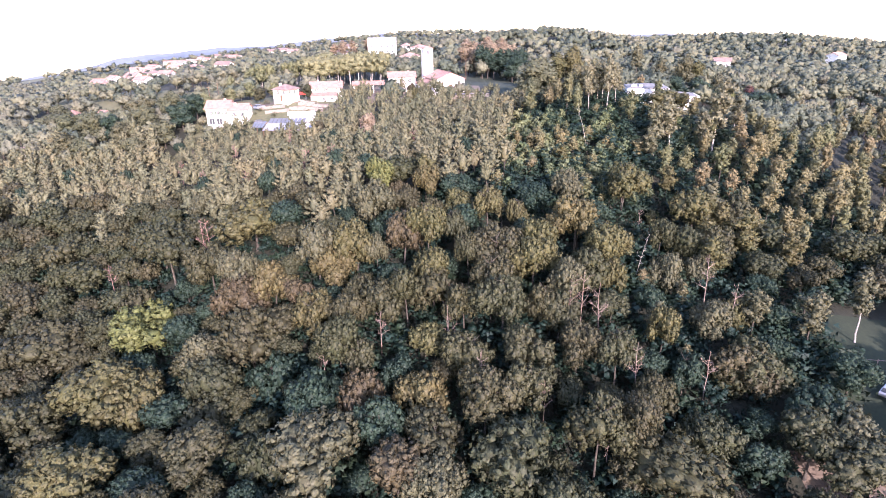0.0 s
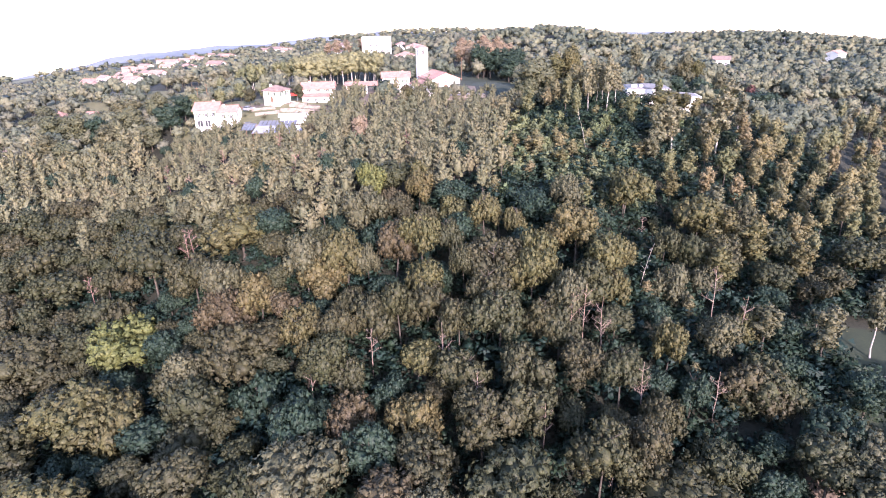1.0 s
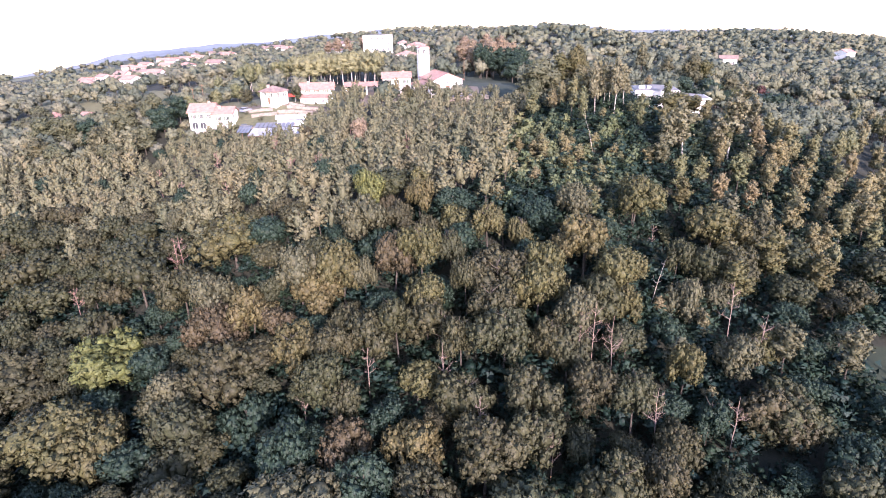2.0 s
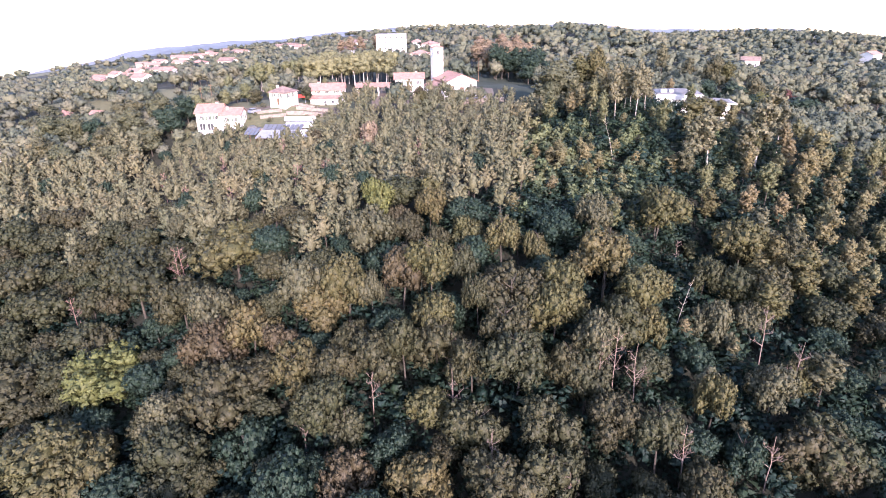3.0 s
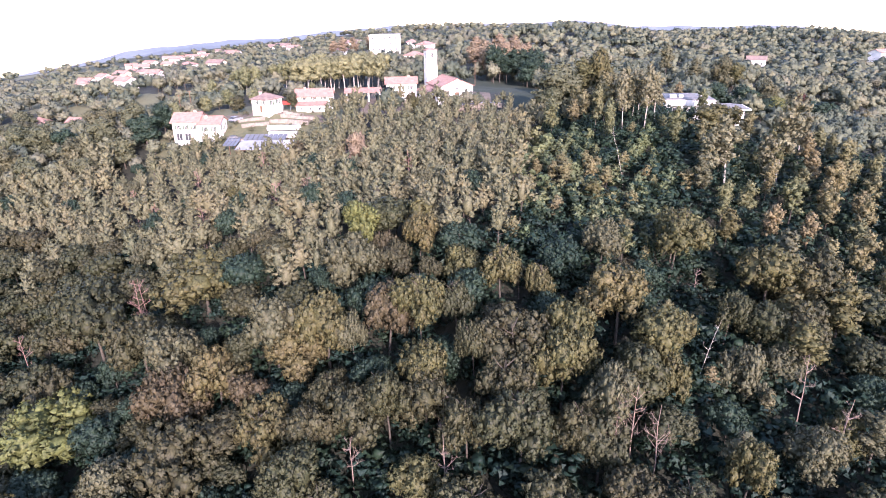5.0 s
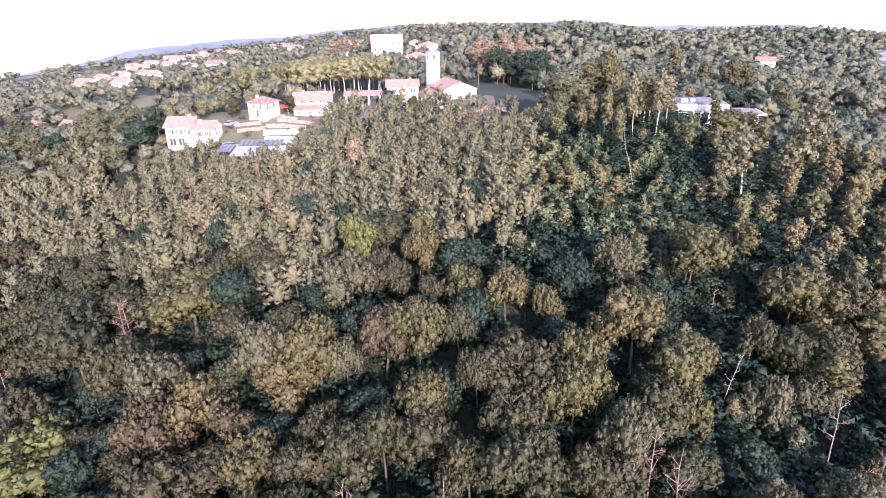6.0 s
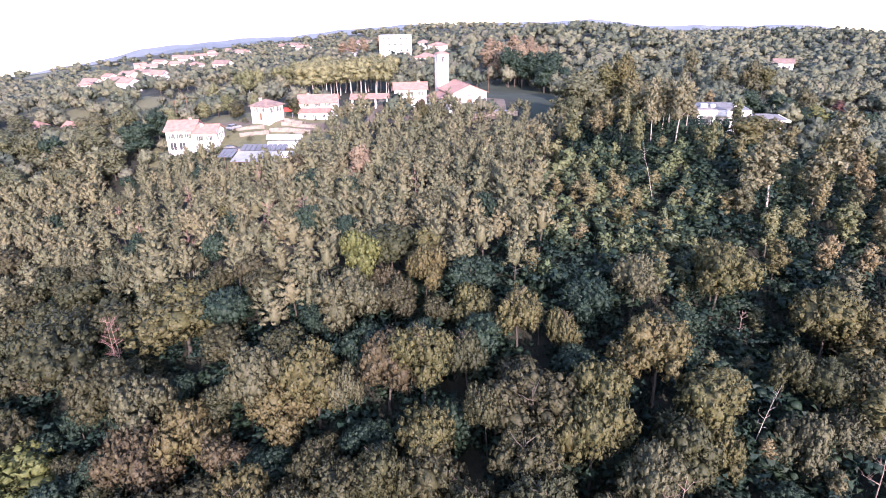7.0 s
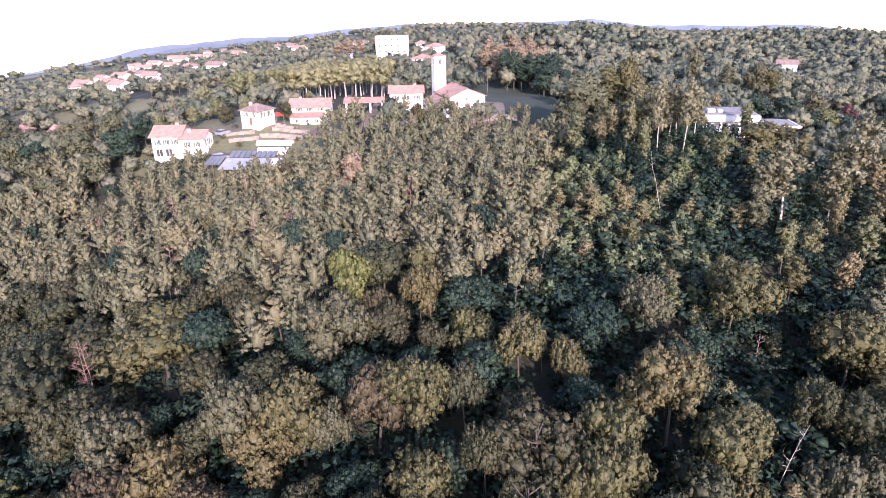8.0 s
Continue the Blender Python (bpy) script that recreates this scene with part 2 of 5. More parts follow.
def H(x, y):
    u, v = (x + 520) / 2, (y + 60) / 2
    if not (0 <= u < len(RAS_X) - 1 and 0 <= v < len(RAS_Y) - 1):
        return float(rough_height(x, y))
    i, j = int(u), int(v)
    a, b = u - i, v - j
    return float((RAS[j, i] * (1 - a) + RAS[j, i + 1] * a) * (1 - b) + (RAS[j + 1, i] * (1 - a) + RAS[j + 1, i + 1] * a) * b)


def mesh_from(name, v, f, material=None, tone=None, normals=None):
    """A mesh from arrays of places and of faces with as many corners each."""
    me = bpy.data.meshes.new(name)
    v, f = np.asarray(v, np.float32), np.asarray(f, np.int32)
    me.vertices.add(len(v)); me.vertices.foreach_set("co", v.ravel())
    me.loops.add(f.size); me.loops.foreach_set("vertex_index", f.ravel())
    me.polygons.add(len(f)); me.polygons.foreach_set("loop_start", np.arange(0, f.size, f.shape[1], dtype=np.int32))
    me.update(calc_edges=True)
    if tone is not None:
        me.attributes.new("tone", "FLOAT", "FACE").data.foreach_set("value", np.asarray(tone, np.float32))
    if normals is not None:
        me.normals_split_custom_set_from_vertices(np.asarray(normals, np.float32).tolist())
    if material:
        me.materials.append(material)
    return me


def spaced(lo, hi, fine_lo, fine_hi, step, grow=1.25):
    mid = list(np.arange(fine_lo, fine_hi + 0.1, step))
    a, s = fine_lo, step
    left, right = [], []
    while a > lo:
        s *= grow
        a = max(a - s, lo)
        left.append(a)
    a, s = fine_hi, step
    while a < hi:
        s *= grow
        a = min(a + s, hi)
        right.append(a)
    return np.array(left[::-1] + mid + right)


gx, gy = spaced(-3600, 3600, -200, 200, 4, 1.18), spaced(-2500, 4600, -20, 330, 4, 1.18)
XX, YY = np.meshgrid(gx, gy)
ZZ = rough_height(XX, YY)
nxg, nyg = len(gx), len(gy)
ii = (np.arange(nyg - 1)[:, None] * nxg + np.arange(nxg - 1)).ravel()
me = mesh_from("ground", np.stack([XX, YY, ZZ], -1).reshape(-1, 3), np.stack([ii, ii + 1, ii + nxg + 1, ii + nxg], -1), M_GROUND)
me.polygons.foreach_set("use_smooth", np.ones(len(me.polygons), bool))
cx_, cy_ = (XX[:-1, :-1] + XX[1:, 1:]).ravel() / 2, (YY[:-1, :-1] + YY[1:, 1:]).ravel() / 2
for m_ in (M_GRASS, M_DIRT, M_FIELD):
    me.materials.append(m_)


def zone(x, y):
    """Which ground lies at a place: 0 wood, 1 grass, 2 bare earth, 3 dry field."""
    if -6 <= x <= 42 and 238 <= y <= 300 or 16 <= x <= 28 and 200 <= y <= 240 or 46 <= x <= 92 and 160 <= y <= 214 or 54 <= x <= 110 and 68 <= y <= 96:
        return 1
    if -82 <= x <= -34 and 181 <= y <= 232:
        return 2 if abs(y - 212 + 0.2 * (x + 60)) < 2.5 else 3
    if -28 <= x <= 12 and 212 <= y <= 245:
        return 2
    if 48 <= x <= 110 and 35 <= y <= 68:
        return 2
    if x < -85 and y > 225 and (x * 0.6 + y) % 90 < 46 and y < 900:
        return 3
    if y > 700:
        return 1 if (x * 0.3 + y) % 310 < 140 else 0
    return 0


me.polygons.foreach_set("material_index", np.array([zone(a, b) for a, b in zip(cx_, cy_)], np.int32))
tagged(new("ground", me), "wooded hillside floor of dark leaf litter and earth", "ground", kind="structure")

# ---- building blocks ----
def link(ob, parent):
    ob.parent = parent
    return ob


def part(name, bm, material, parent, label=""):
    """One mesh object from a bmesh, under a thing or a part."""
    me = bpy.data.meshes.new(name)
    bmesh.ops.recalc_face_normals(bm, faces=bm.faces)
    bm.to_mesh(me)
    bm.free()
    me.materials.append(material)
    ob = new(name, me)
    ob.parent = parent
    return tagged(ob, label)


def thing(name, m, label, category, group="", kind=""):
    ob = new(name)
    ob.empty_display_size = 0.5
    ob.matrix_basis = m
    return tagged(ob, label, category, group, kind)


def box(bm, x0, y0, z0, x1, y1, z1):
    v = [bm.verts.new(c) for c in ((x0, y0, z0), (x1, y0, z0), (x1, y1, z0), (x0, y1, z0), (x0, y0, z1), (x1, y0, z1), (x1, y1, z1), (x0, y1, z1))]
    for f in ((0, 3, 2, 1), (4, 5, 6, 7), (0, 1, 5, 4), (1, 2, 6, 5), (2, 3, 7, 6), (3, 0, 4, 7)):
        bm.faces.new([v[i] for i in f])
    return bm


def boxes(*rows):
    bm = bmesh.new()
    for r in rows:
        box(bm, *r)
    return bm


def prism(bm, low, high):
    """A solid between two loops with as many corners."""
    a, b = [bm.verts.new(c) for c in low], [bm.verts.new(c) for c in high]
    bm.faces.new(a[::-1]); bm.faces.new(b)
    for i in range(len(a)):
        j = (i + 1) % len(a)
        bm.faces.new((a[i], a[j], b[j], b[i]))
    return bm


# ---- trees ----
def tube(points, radii, sides=7):
    """A tapered tube along points, as arrays of places and four-cornered faces."""
    pts = [Vector(p) for p in points]
    v, f = [], []
    for i, p in enumerate(pts):
        d = (pts[min(i + 1, len(pts) - 1)] - pts[max(i - 1, 0)]).normalized()
        a = d.orthogonal().normalized()
        b = d.cross(a)
        for k in range(sides):
            t = 2 * math.pi * k / sides
            v.append(p + (a * math.cos(t) + b * math.sin(t)) * radii[i])
    for i in range(len(pts) - 1):
        for k in range(sides):
            f.append((i * sides + k, i * sides + (k + 1) % sides, (i + 1) * sides + (k + 1) % sides, (i + 1) * sides + k))
    return np.array([tuple(c) for c in v]), np.array(f)


def joined(pieces):
    v, f, n = [], [], 0
    for a, b in pieces:
        v.append(a); f.append(b + n)
        n += len(a)
    return np.concatenate(v), np.concatenate(f)


def limbs(rng, height_, crown_z, reach, r0, count, twigs=0, lean=0.0):
    """A trunk with limbs that reach into the crown."""
    bend = np.cumsum(rng.normal(0, 0.008 * height_, (5, 2)), 0)
    zs = np.linspace(-0.6, height_, 6)
    core = [(lean * z + (bend[max(i - 1, 0)][0] if i else 0), bend[max(i - 1, 0)][1] if i else 0, z) for i, z in enumerate(zs)]
    out = [tube(core, [r0 * (1.25 if i == 0 else 1) * (1 - 0.8 * i / 5) for i in range(6)])]
    for k in range(count):
        z = crown_z + (height_ - crown_z) * rng.uniform(0, 0.85)
        i = np.interp(z, zs, range(6))
        p = np.array([np.interp(i, range(6), [c[q] for c in core]) for q in range(3)])
        a = k * 2.4 + rng.uniform(-0.4, 0.4)
        n = reach * rng.uniform(0.6, 1.0) * (1 - 0.5 * (z - crown_z) / max(height_ - crown_z, 0.1))
        q = p + np.array([math.cos(a) * n * 0.5, math.sin(a) * n * 0.5, n * 0.3])
        e = p + np.array([math.cos(a) * n, math.sin(a) * n, n * rng.uniform(0.4, 0.8)])
        out.append(tube([p, q, e], [r0 * 0.38, r0 * 0.25, r0 * 0.07], 5))
        for _ in range(twigs):
            s = q + (e - q) * rng.uniform(0, 0.9)
            g = s + rng.normal(0, 1, 3) * n * 0.22 + np.array([0, 0, n * 0.28])
            out.append(tube([s, (s + g) / 2 + rng.normal(0, 0.05, 3), g], [r0 * 0.15, r0 * 0.1, r0 * 0.03], 4))
    return joined(out)


def ball(c, r, seg=9, rings=5):
    """A plain closed ellipsoid as places, triangles and normals: added solid filling that blocks light inside a crown.
    """
    u = [(0, 0, 1)]
    for i in range(1, rings):
        t = math.pi * i / rings
        u += [(math.sin(t) * math.cos(6.28319 * (k + i / 2) / seg), math.sin(t) * math.sin(6.28319 * (k + i / 2) / seg), math.cos(t)) for k in range(seg)]
    u = np.array(u + [(0, 0, -1)])
    f = [(0, 1 + k, 1 + (k + 1) % seg) for k in range(seg)]
    for i in range(rings - 2):
        o = 1 + i * seg
        for k in range(seg):
            k2 = (k + 1) % seg
            f += [(o + k, o + seg + k, o + seg + k2), (o + k, o + seg + k2, o + k2)]
    o, e = 1 + (rings - 2) * seg, len(u) - 1
    f += [(o + k, e, o + (k + 1) % seg) for k in range(seg)]
    nr = u / np.asarray(r)
    return u * np.asarray(r) + np.asarray(c), np.array(f), nr / np.linalg.norm(nr, axis=1)[:, None]


OCTA_V = np.array([(1, 0, 0), (-1, 0, 0), (0, 1, 0), (0, -1, 0), (0, 0, 1), (0, 0, -1)], float)
OCTA_F = np.array([(0, 2, 4), (2, 1, 4), (1, 3, 4), (3, 0, 4), (2, 0, 5), (1, 2, 5), (3, 1, 5), (0, 3, 5)])


def unit(a):
    return a / np.maximum(np.linalg.norm(a, axis=-1), 1e-6)[..., None]


def sprays(rng, centres, outs, radii, per, long, wide, body, core=0.46, jitter=0.36, bulge=0.78, stretch=None):
    """Leaf sprays over many clumps, with added solid cores inside them that block light. outs: which way each clump
    faces; stretch: how much longer each clump is along that way;
    body: what fills the crown."""
    C, O, R = np.asarray(centres, float), unit(np.asarray(outs, float)), np.asarray(radii, float)
    n = len(C) * per
    c, o, r = np.repeat(C, per, 0), np.repeat(O, per, 0), np.repeat(R, per)
    d = unit(rng.normal(0, 1, (n, 3)) + o * 0.75)
    far_out = d * (r * rng.uniform(0.6, 1.2, n))[:, None]
    if stretch:
        far_out = far_out + o * (np.sum(far_out * o, 1) * (stretch - 1))[:, None]
    p = c + far_out
    nn = unit(d + rng.normal(0, jitter, (n, 3)))
    t = np.cross(nn, rng.normal(0, 1, (n, 3))) if not stretch else np.cross(np.cross(nn, o + rng.normal(0, 0.45, (n, 3))), nn)
    t = unit(t)
    b = unit(np.cross(nn, t))
    k = rng.uniform(0.65, 1.35, n)[:, None]
    v = np.stack([p - t * long * 0.5 * k - b * wide * k, p + t * long * k, p - t * long * 0.5 * k + b * wide * k], 1)
    shade = unit(d * bulge + o * (1 - bulge) + nn * 0.3)
    V, F, N, m = [v.reshape(-1, 3)], [np.arange(3 * n).reshape(-1, 3)], [np.repeat(shade, 3, 0)], 3 * n
    for q, w, e in zip(C, O, R):
        turn = np.linalg.qr(rng.normal(0, 1, (3, 3)))[0]
        turn = turn * np.sign(np.linalg.det(turn))
        k = OCTA_V @ turn.T
        at = k * core * 1.35 * e
        if stretch:
            at = at + w * (at @ w * (stretch - 1))[:, None]
        V.append(at + q); F.append(OCTA_F + m); N.append(unit(k * bulge + w * (1 - bulge)))
        m += 6
    for a, f, nr in body:
        V.append(a); F.append(f + m); N.append(nr)
        m += len(a)
    return np.concatenate(V), np.concatenate(F), np.concatenate(N)


def over_lobes(rng, lobes, step, floor):
    """Places set about step apart over the outside of lobes (centre, radii) that run into one another, and which way they face."""
    C, O = [], []
    for i, (c, r) in enumerate(lobes):
        c, r = np.asarray(c, float), np.asarray(r, float)
        n = max(int(4 * math.pi * ((r[0] * r[1]) ** 1.6 / 3 + 2 * (r[0] * r[2]) ** 1.6 / 3) ** 0.625 / step ** 2), 4)
        h = 1 - 2 * (np.arange(n) + 0.5) / n
        a = np.arange(n) * 2.39996 + rng.uniform(0, 6.28) + rng.uniform(-0.25, 0.25, n)
        u = np.stack([np.sqrt(1 - h * h) * np.cos(a), np.sqrt(1 - h * h) * np.sin(a), h], -1)
        p = c + u * r * rng.uniform(0.9, 1.08, n)[:, None]
        keep = p[:, 2] > floor
        for j, (c2, r2) in enumerate(lobes):
            if j != i:
                keep &= np.linalg.norm((p - np.asarray(c2)) / np.asarray(r2), axis=1) > 0.95
        C.append(p[keep]); O.append(unit(u / r)[keep])
    return np.concatenate(C), np.concatenate(O)


def fitted(crown, across, low, top):
    """A crown brought to a width and to a lowest and highest place."""
    v, f, nr = crown
    v = v - np.array([(v[:, 0].max() + v[:, 0].min()) / 2, (v[:, 1].max() + v[:, 1].min()) / 2, v[:, 2].min()])
    w = (np.ptp(v[:, 0]) + np.ptp(v[:, 1])) / 2
    return v * np.array([across / w, across / w, (top - low) / v[:, 2].max()]) + np.array([0, 0, low]), f, nr


class Kind:
    """A kind of tree: some crown and trunk shapes of about the same height."""

    def __init__(self, name, label, crown_mat, stuff_mat, trunk_mat):
        self.name, self.label, self.crown_mat, self.stuff_mat, self.trunk_mat = name, label, crown_mat, stuff_mat, trunk_mat
        self.crowns, self.trunks, self.heights, self.meshes = [], [], [], []

    def add(self, crown, trunk, top):
        self.crowns.append(crown); self.trunks.append(trunk); self.heights.append(top)
        self.meshes.append((mesh_from("crown", crown[0], crown[1], self.crown_mat, normals=crown[2]), mesh_from("trunk", *trunk, self.trunk_mat)))


def dome_kind(name, label, seed, variants, crown_mat, stuff_mat, trunk_mat=None, across=8.6, low=4.0, top=10.4, side=10, step=1.0, per=14, size=0.26, thick=0.22, high=1, heart=0.78, bulge=0.78, core=0.46):
    """Broadleaf trees: a crown of several rounded lobes that run together, in one or more storeys."""
    k = Kind(name, label, crown_mat, stuff_mat, trunk_mat or M_BARK)
    rx, rz = across / 2 - step * 0.6, (top - low) / 2
    cz = low + rz
    for i in range(variants):
        rng = np.random.default_rng(seed + i)
        m = 0.5 if high == 1 else 0.42
        lobes = [((rng.normal(0, 0.1) * rx, rng.normal(0, 0.1) * rx, cz + rz * 0.2), (rx * m, rx * m, rz * (0.6 if high == 1 else 0.75)))]
        for j in range(side):
            a = j * 2.39996 + rng.uniform(-0.5, 0.5)
            d = rx * (rng.uniform(0.3, 0.82) if high == 1 else rng.uniform(0.25, 0.65))
            z = cz + rz * (0.42 - 0.75 * (d / rx) ** 2 + rng.uniform(-0.28, 0.22) if high == 1 else -0.6 + 1.25 * (j + 0.5) / side + rng.uniform(-0.15, 0.15))
            q = rx * rng.uniform(0.24, 0.46)
            lobes.append(((d * math.cos(a), d * math.sin(a), z), (q, q * rng.uniform(0.85, 1.1), q * rng.uniform(0.75, 1.0))))
        c, o = over_lobes(rng, lobes, step, low + 0.12 * rz)
        rad = step * rng.uniform(0.42, 0.72, len(c))
        body = [ball(p, np.array(r) * heart, 7, 4) for p, r in lobes]
        cr = fitted(sprays(rng, c, o, rad, per, size, size * 0.6, body, core, 0.36, bulge), across * rng.uniform(0.94, 1.06), low, top * rng.uniform(0.95, 1.05))
        k.add(cr, limbs(rng, top * 0.8, low + 0.6, across * 0.36, thick, 7), top)
    return k


def pine_kind(name, label, seed, variants, crown_mat, stuff_mat, tufts=25, per=17, size=0.3):
    """Slender pines: brushes of needles that point outwards and up, round a narrow crown."""
    k = Kind(name, label, crown_mat, stuff_mat, M_BARK)
    for i in range(variants):
        rng = np.random.default_rng(seed + i)
        low, top, rx = 4.2, 9.2, 1.75 * rng.uniform(0.9, 1.12)
        u = (np.arange(tufts) + 0.5) / tufts
        a = np.arange(tufts) * 2.39996 + rng.uniform(-0.4, 0.4, tufts)
        r = rx * (1 - u ** 2.4) ** 0.7 * rng.uniform(0.5, 1.2, tufts)
        c = np.stack([r * np.cos(a), r * np.sin(a), low + 0.5 + (top - low - 1.0) * u + rng.normal(0, 0.3, tufts)], -1)
        tilt = np.radians(rng.uniform(5, 45, tufts) + 30 * u)
        o = np.stack([np.cos(a) * np.cos(tilt), np.sin(a) * np.cos(tilt), np.sin(tilt)], -1)
        rad = rng.uniform(0.32, 0.5, tufts) * (26 / tufts) ** 0.5
        body = [ball((0, 0, (low + top) / 2 - 0.5), (rx * 0.5, rx * 0.5, (top - low) * 0.37), 7, 4)]
        k.add(sprays(rng, c, o, rad, per, size, size * 0.4, body, 0.55, 0.34, 0.66, 1.9), limbs(rng, 8.6, 3.0, 1.4, 0.17, 6), top)
    return k


OAK = dome_kind("oak_tree", "broad oak with olive-green clumped crown on the wooded slope", 10, 9, M_OAK, M_OAK_S, step=1.02, per=18, size=0.215, core=0.45)
OAK_MID = dome_kind("oak_tree", "", 30, 5, M_OAK, M_OAK_S, step=1.2, per=11, size=0.31)
YOUNG = dome_kind("young_oak_tree", "small autumn oak standing among the pines", 20, 5, M_OAK, M_OAK_S, side=8, step=1.05, per=13)
PINE = pine_kind("pine_tree", "slender pine with grey-green needle tufts in a dense stand", 50, 8, M_PINE, M_PINE_S)
PINE_MID = pine_kind("pine_tree", "", 60, 6, M_PINE, M_PINE_S, 20, 13, 0.38)
SLIM = dome_kind("robinia_tree", "tall narrow robinia with thinning yellowish leaves", 70, 7, M_SLIM, M_SLIM_S, across=5.0, low=4.0, top=12.6, side=10, step=0.9, per=12, thick=0.19, high=3, heart=0.84, bulge=0.66)
SLIM_MID = dome_kind("robinia_tree", "", 80, 4, M_SLIM, M_SLIM_S, across=5.0, low=4.0, top=12.6, side=9, step=1.2, per=11, size=0.31, thick=0.19, high=3, heart=0.84, bulge=0.66)
BUSH = dome_kind("bush", "dark green undergrowth bush, deepened for shade", 90, 5, M_BUSH_S, M_BUSH_S, across=3.6, low=0.2, top=3.2, side=2, step=1.3, per=13, size=0.2, thick=0.06, heart=0.35, core=0.3)
SAPLING = dome_kind("sapling", "bright green bushy sapling on the open slope", 94, 6, M_SAP, M_SAP, across=2.8, low=0.2, top=3.6, side=4, step=0.75, per=11, thick=0.06, high=2)
POPLAR = dome_kind("poplar_tree", "pale-trunked poplar with light green crown in a planted row", 130, 5, LEAF_POPLAR, M_SLIM_S, M_PALE, across=7.8, low=4.2, top=12.6, side=11, step=1.05, per=12, thick=0.24, high=2, heart=0.92, bulge=0.5)
BIRCH = dome_kind("birch_tree", "birch with white bark and thin hanging foliage", 140, 5, M_SLIM, M_SLIM_S, M_PALE, across=4.4, low=4.4, top=12.8, side=9, step=0.85, per=14, thick=0.15, high=3)
FULL = dome_kind("broadleaf_tree", "round broadleaf tree with full crown near the houses", 150, 6, M_OAK, M_OAK_S, None, across=8.4, low=1.4, top=10.4, side=11, step=1.0, per=12, high=2, heart=0.86, bulge=0.62)
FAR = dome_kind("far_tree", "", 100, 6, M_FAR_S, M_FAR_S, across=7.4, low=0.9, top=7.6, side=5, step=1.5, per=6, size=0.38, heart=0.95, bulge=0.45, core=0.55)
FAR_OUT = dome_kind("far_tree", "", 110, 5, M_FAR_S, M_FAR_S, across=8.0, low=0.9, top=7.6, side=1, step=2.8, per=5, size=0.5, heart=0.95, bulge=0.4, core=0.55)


def plant(kind, x, y, size=1.0, wide=1.0, turn=None, label="", group="", rng=random, crown_mat=None, mid=None, across=None):
    """One tree as a thing of its own: trunk and crown under it. mid, across: the height of the crown's middle and its width, for oaks."""
    i = rng.randrange(len(kind.crowns))
    s, odd = size, rng.uniform(0.88, 1.13)
    top = thing(kind.name, pose(x, y, H(x, y), 0, 0, rng.uniform(0, 360) if turn is None else turn) @ Matrix.Rotation(radians(rng.uniform(-5, 5)), 4, "X") @ Matrix.Diagonal((s * wide * odd, s * wide / odd, s, 1)), label or kind.label, "tree", group)
    cm, tm = kind.meshes[i]
    tr = new("trunk", tm)
    tr.parent = top
    cr = new("crown", cm)
    cr.parent = top
    if mid:
        k = across / 7.4
        kz = min(max(0.5 + 0.75 * k, 0.95), 1.4)
        tr.scale = (k, k, mid / 7.2)
        cr.scale, cr.location = (k, k, kz), (0, 0, mid + 0.4 * across - 10.4 * kz)
    if crown_mat:
        cr.material_slots[0].link = "OBJECT"
        cr.material_slots[0].material = crown_mat
    return top


def forest(name, label, kind, rows, material=None, trunks=True, seed=1):
    """Many trees joined into one object: rows of x, y, size, width, tone."""
    if not rows:
        return None
    rng = np.random.default_rng(seed)
    V, F, N, T, n = [], [], [], [], 0
    TV, TF, tn = [], [], 0
    for x, y, s, w, tone in rows:
        i = rng.integers(len(kind.crowns))
        a = rng.uniform(0, 6.283)
        rot = np.array([[math.cos(a), -math.sin(a), 0], [math.sin(a), math.cos(a), 0], [0, 0, 1]])
        at = np.array([x, y, H(x, y)])
        v, f, nr = kind.crowns[i]
        V.append(v @ rot.T * (s * w, s * w, s) + at); F.append(f + n); N.append(nr @ rot.T)
        T.append(np.full(len(f), tone))
        n += len(v)
        if trunks:
            v, f = kind.trunks[i]
            TV.append(v @ rot.T * (s * w, s * w, s) + at); TF.append(f + tn)
            tn += len(v)
    ob = tagged(new(name, mesh_from(name, np.concatenate(V), np.concatenate(F), material or kind.stuff_mat, np.concatenate(T), np.concatenate(N))), label, "trees", kind="stuff")
    if trunks:
        tr = new("trunks", mesh_from("trunks", np.concatenate(TV), np.concatenate(TF), kind.trunk_mat))
        tr.parent = ob
    return ob


# ---- where what grows ----
def in_box(x, y, x0, y0, x1, y1):
    return x0 <= x <= x1 and y0 <= y <= y1


BARE = [(-80, 190, -61, 226), (-62, 180, -36, 226), (-26, 218, 16, 250), (56, 190, 84, 212), (-62, 232, -24, 276), (15, 240, 30, 262), (-3, 240, 16, 268), (56, 46, 68, 74), (61.5, 74, 82, 98), (47, 58, 58, 76), (17, 200, 27, 240)]


def is_bare(x, y):
    if any(in_box(x, y, *b) for b in BARE):
        return True
    return False


def pine_edge(x):
    return float(np.interp(x, [-160, -110, -60, -30, -10, 10, 24], [166, 156, 136, 124, 120, 128, 140]))


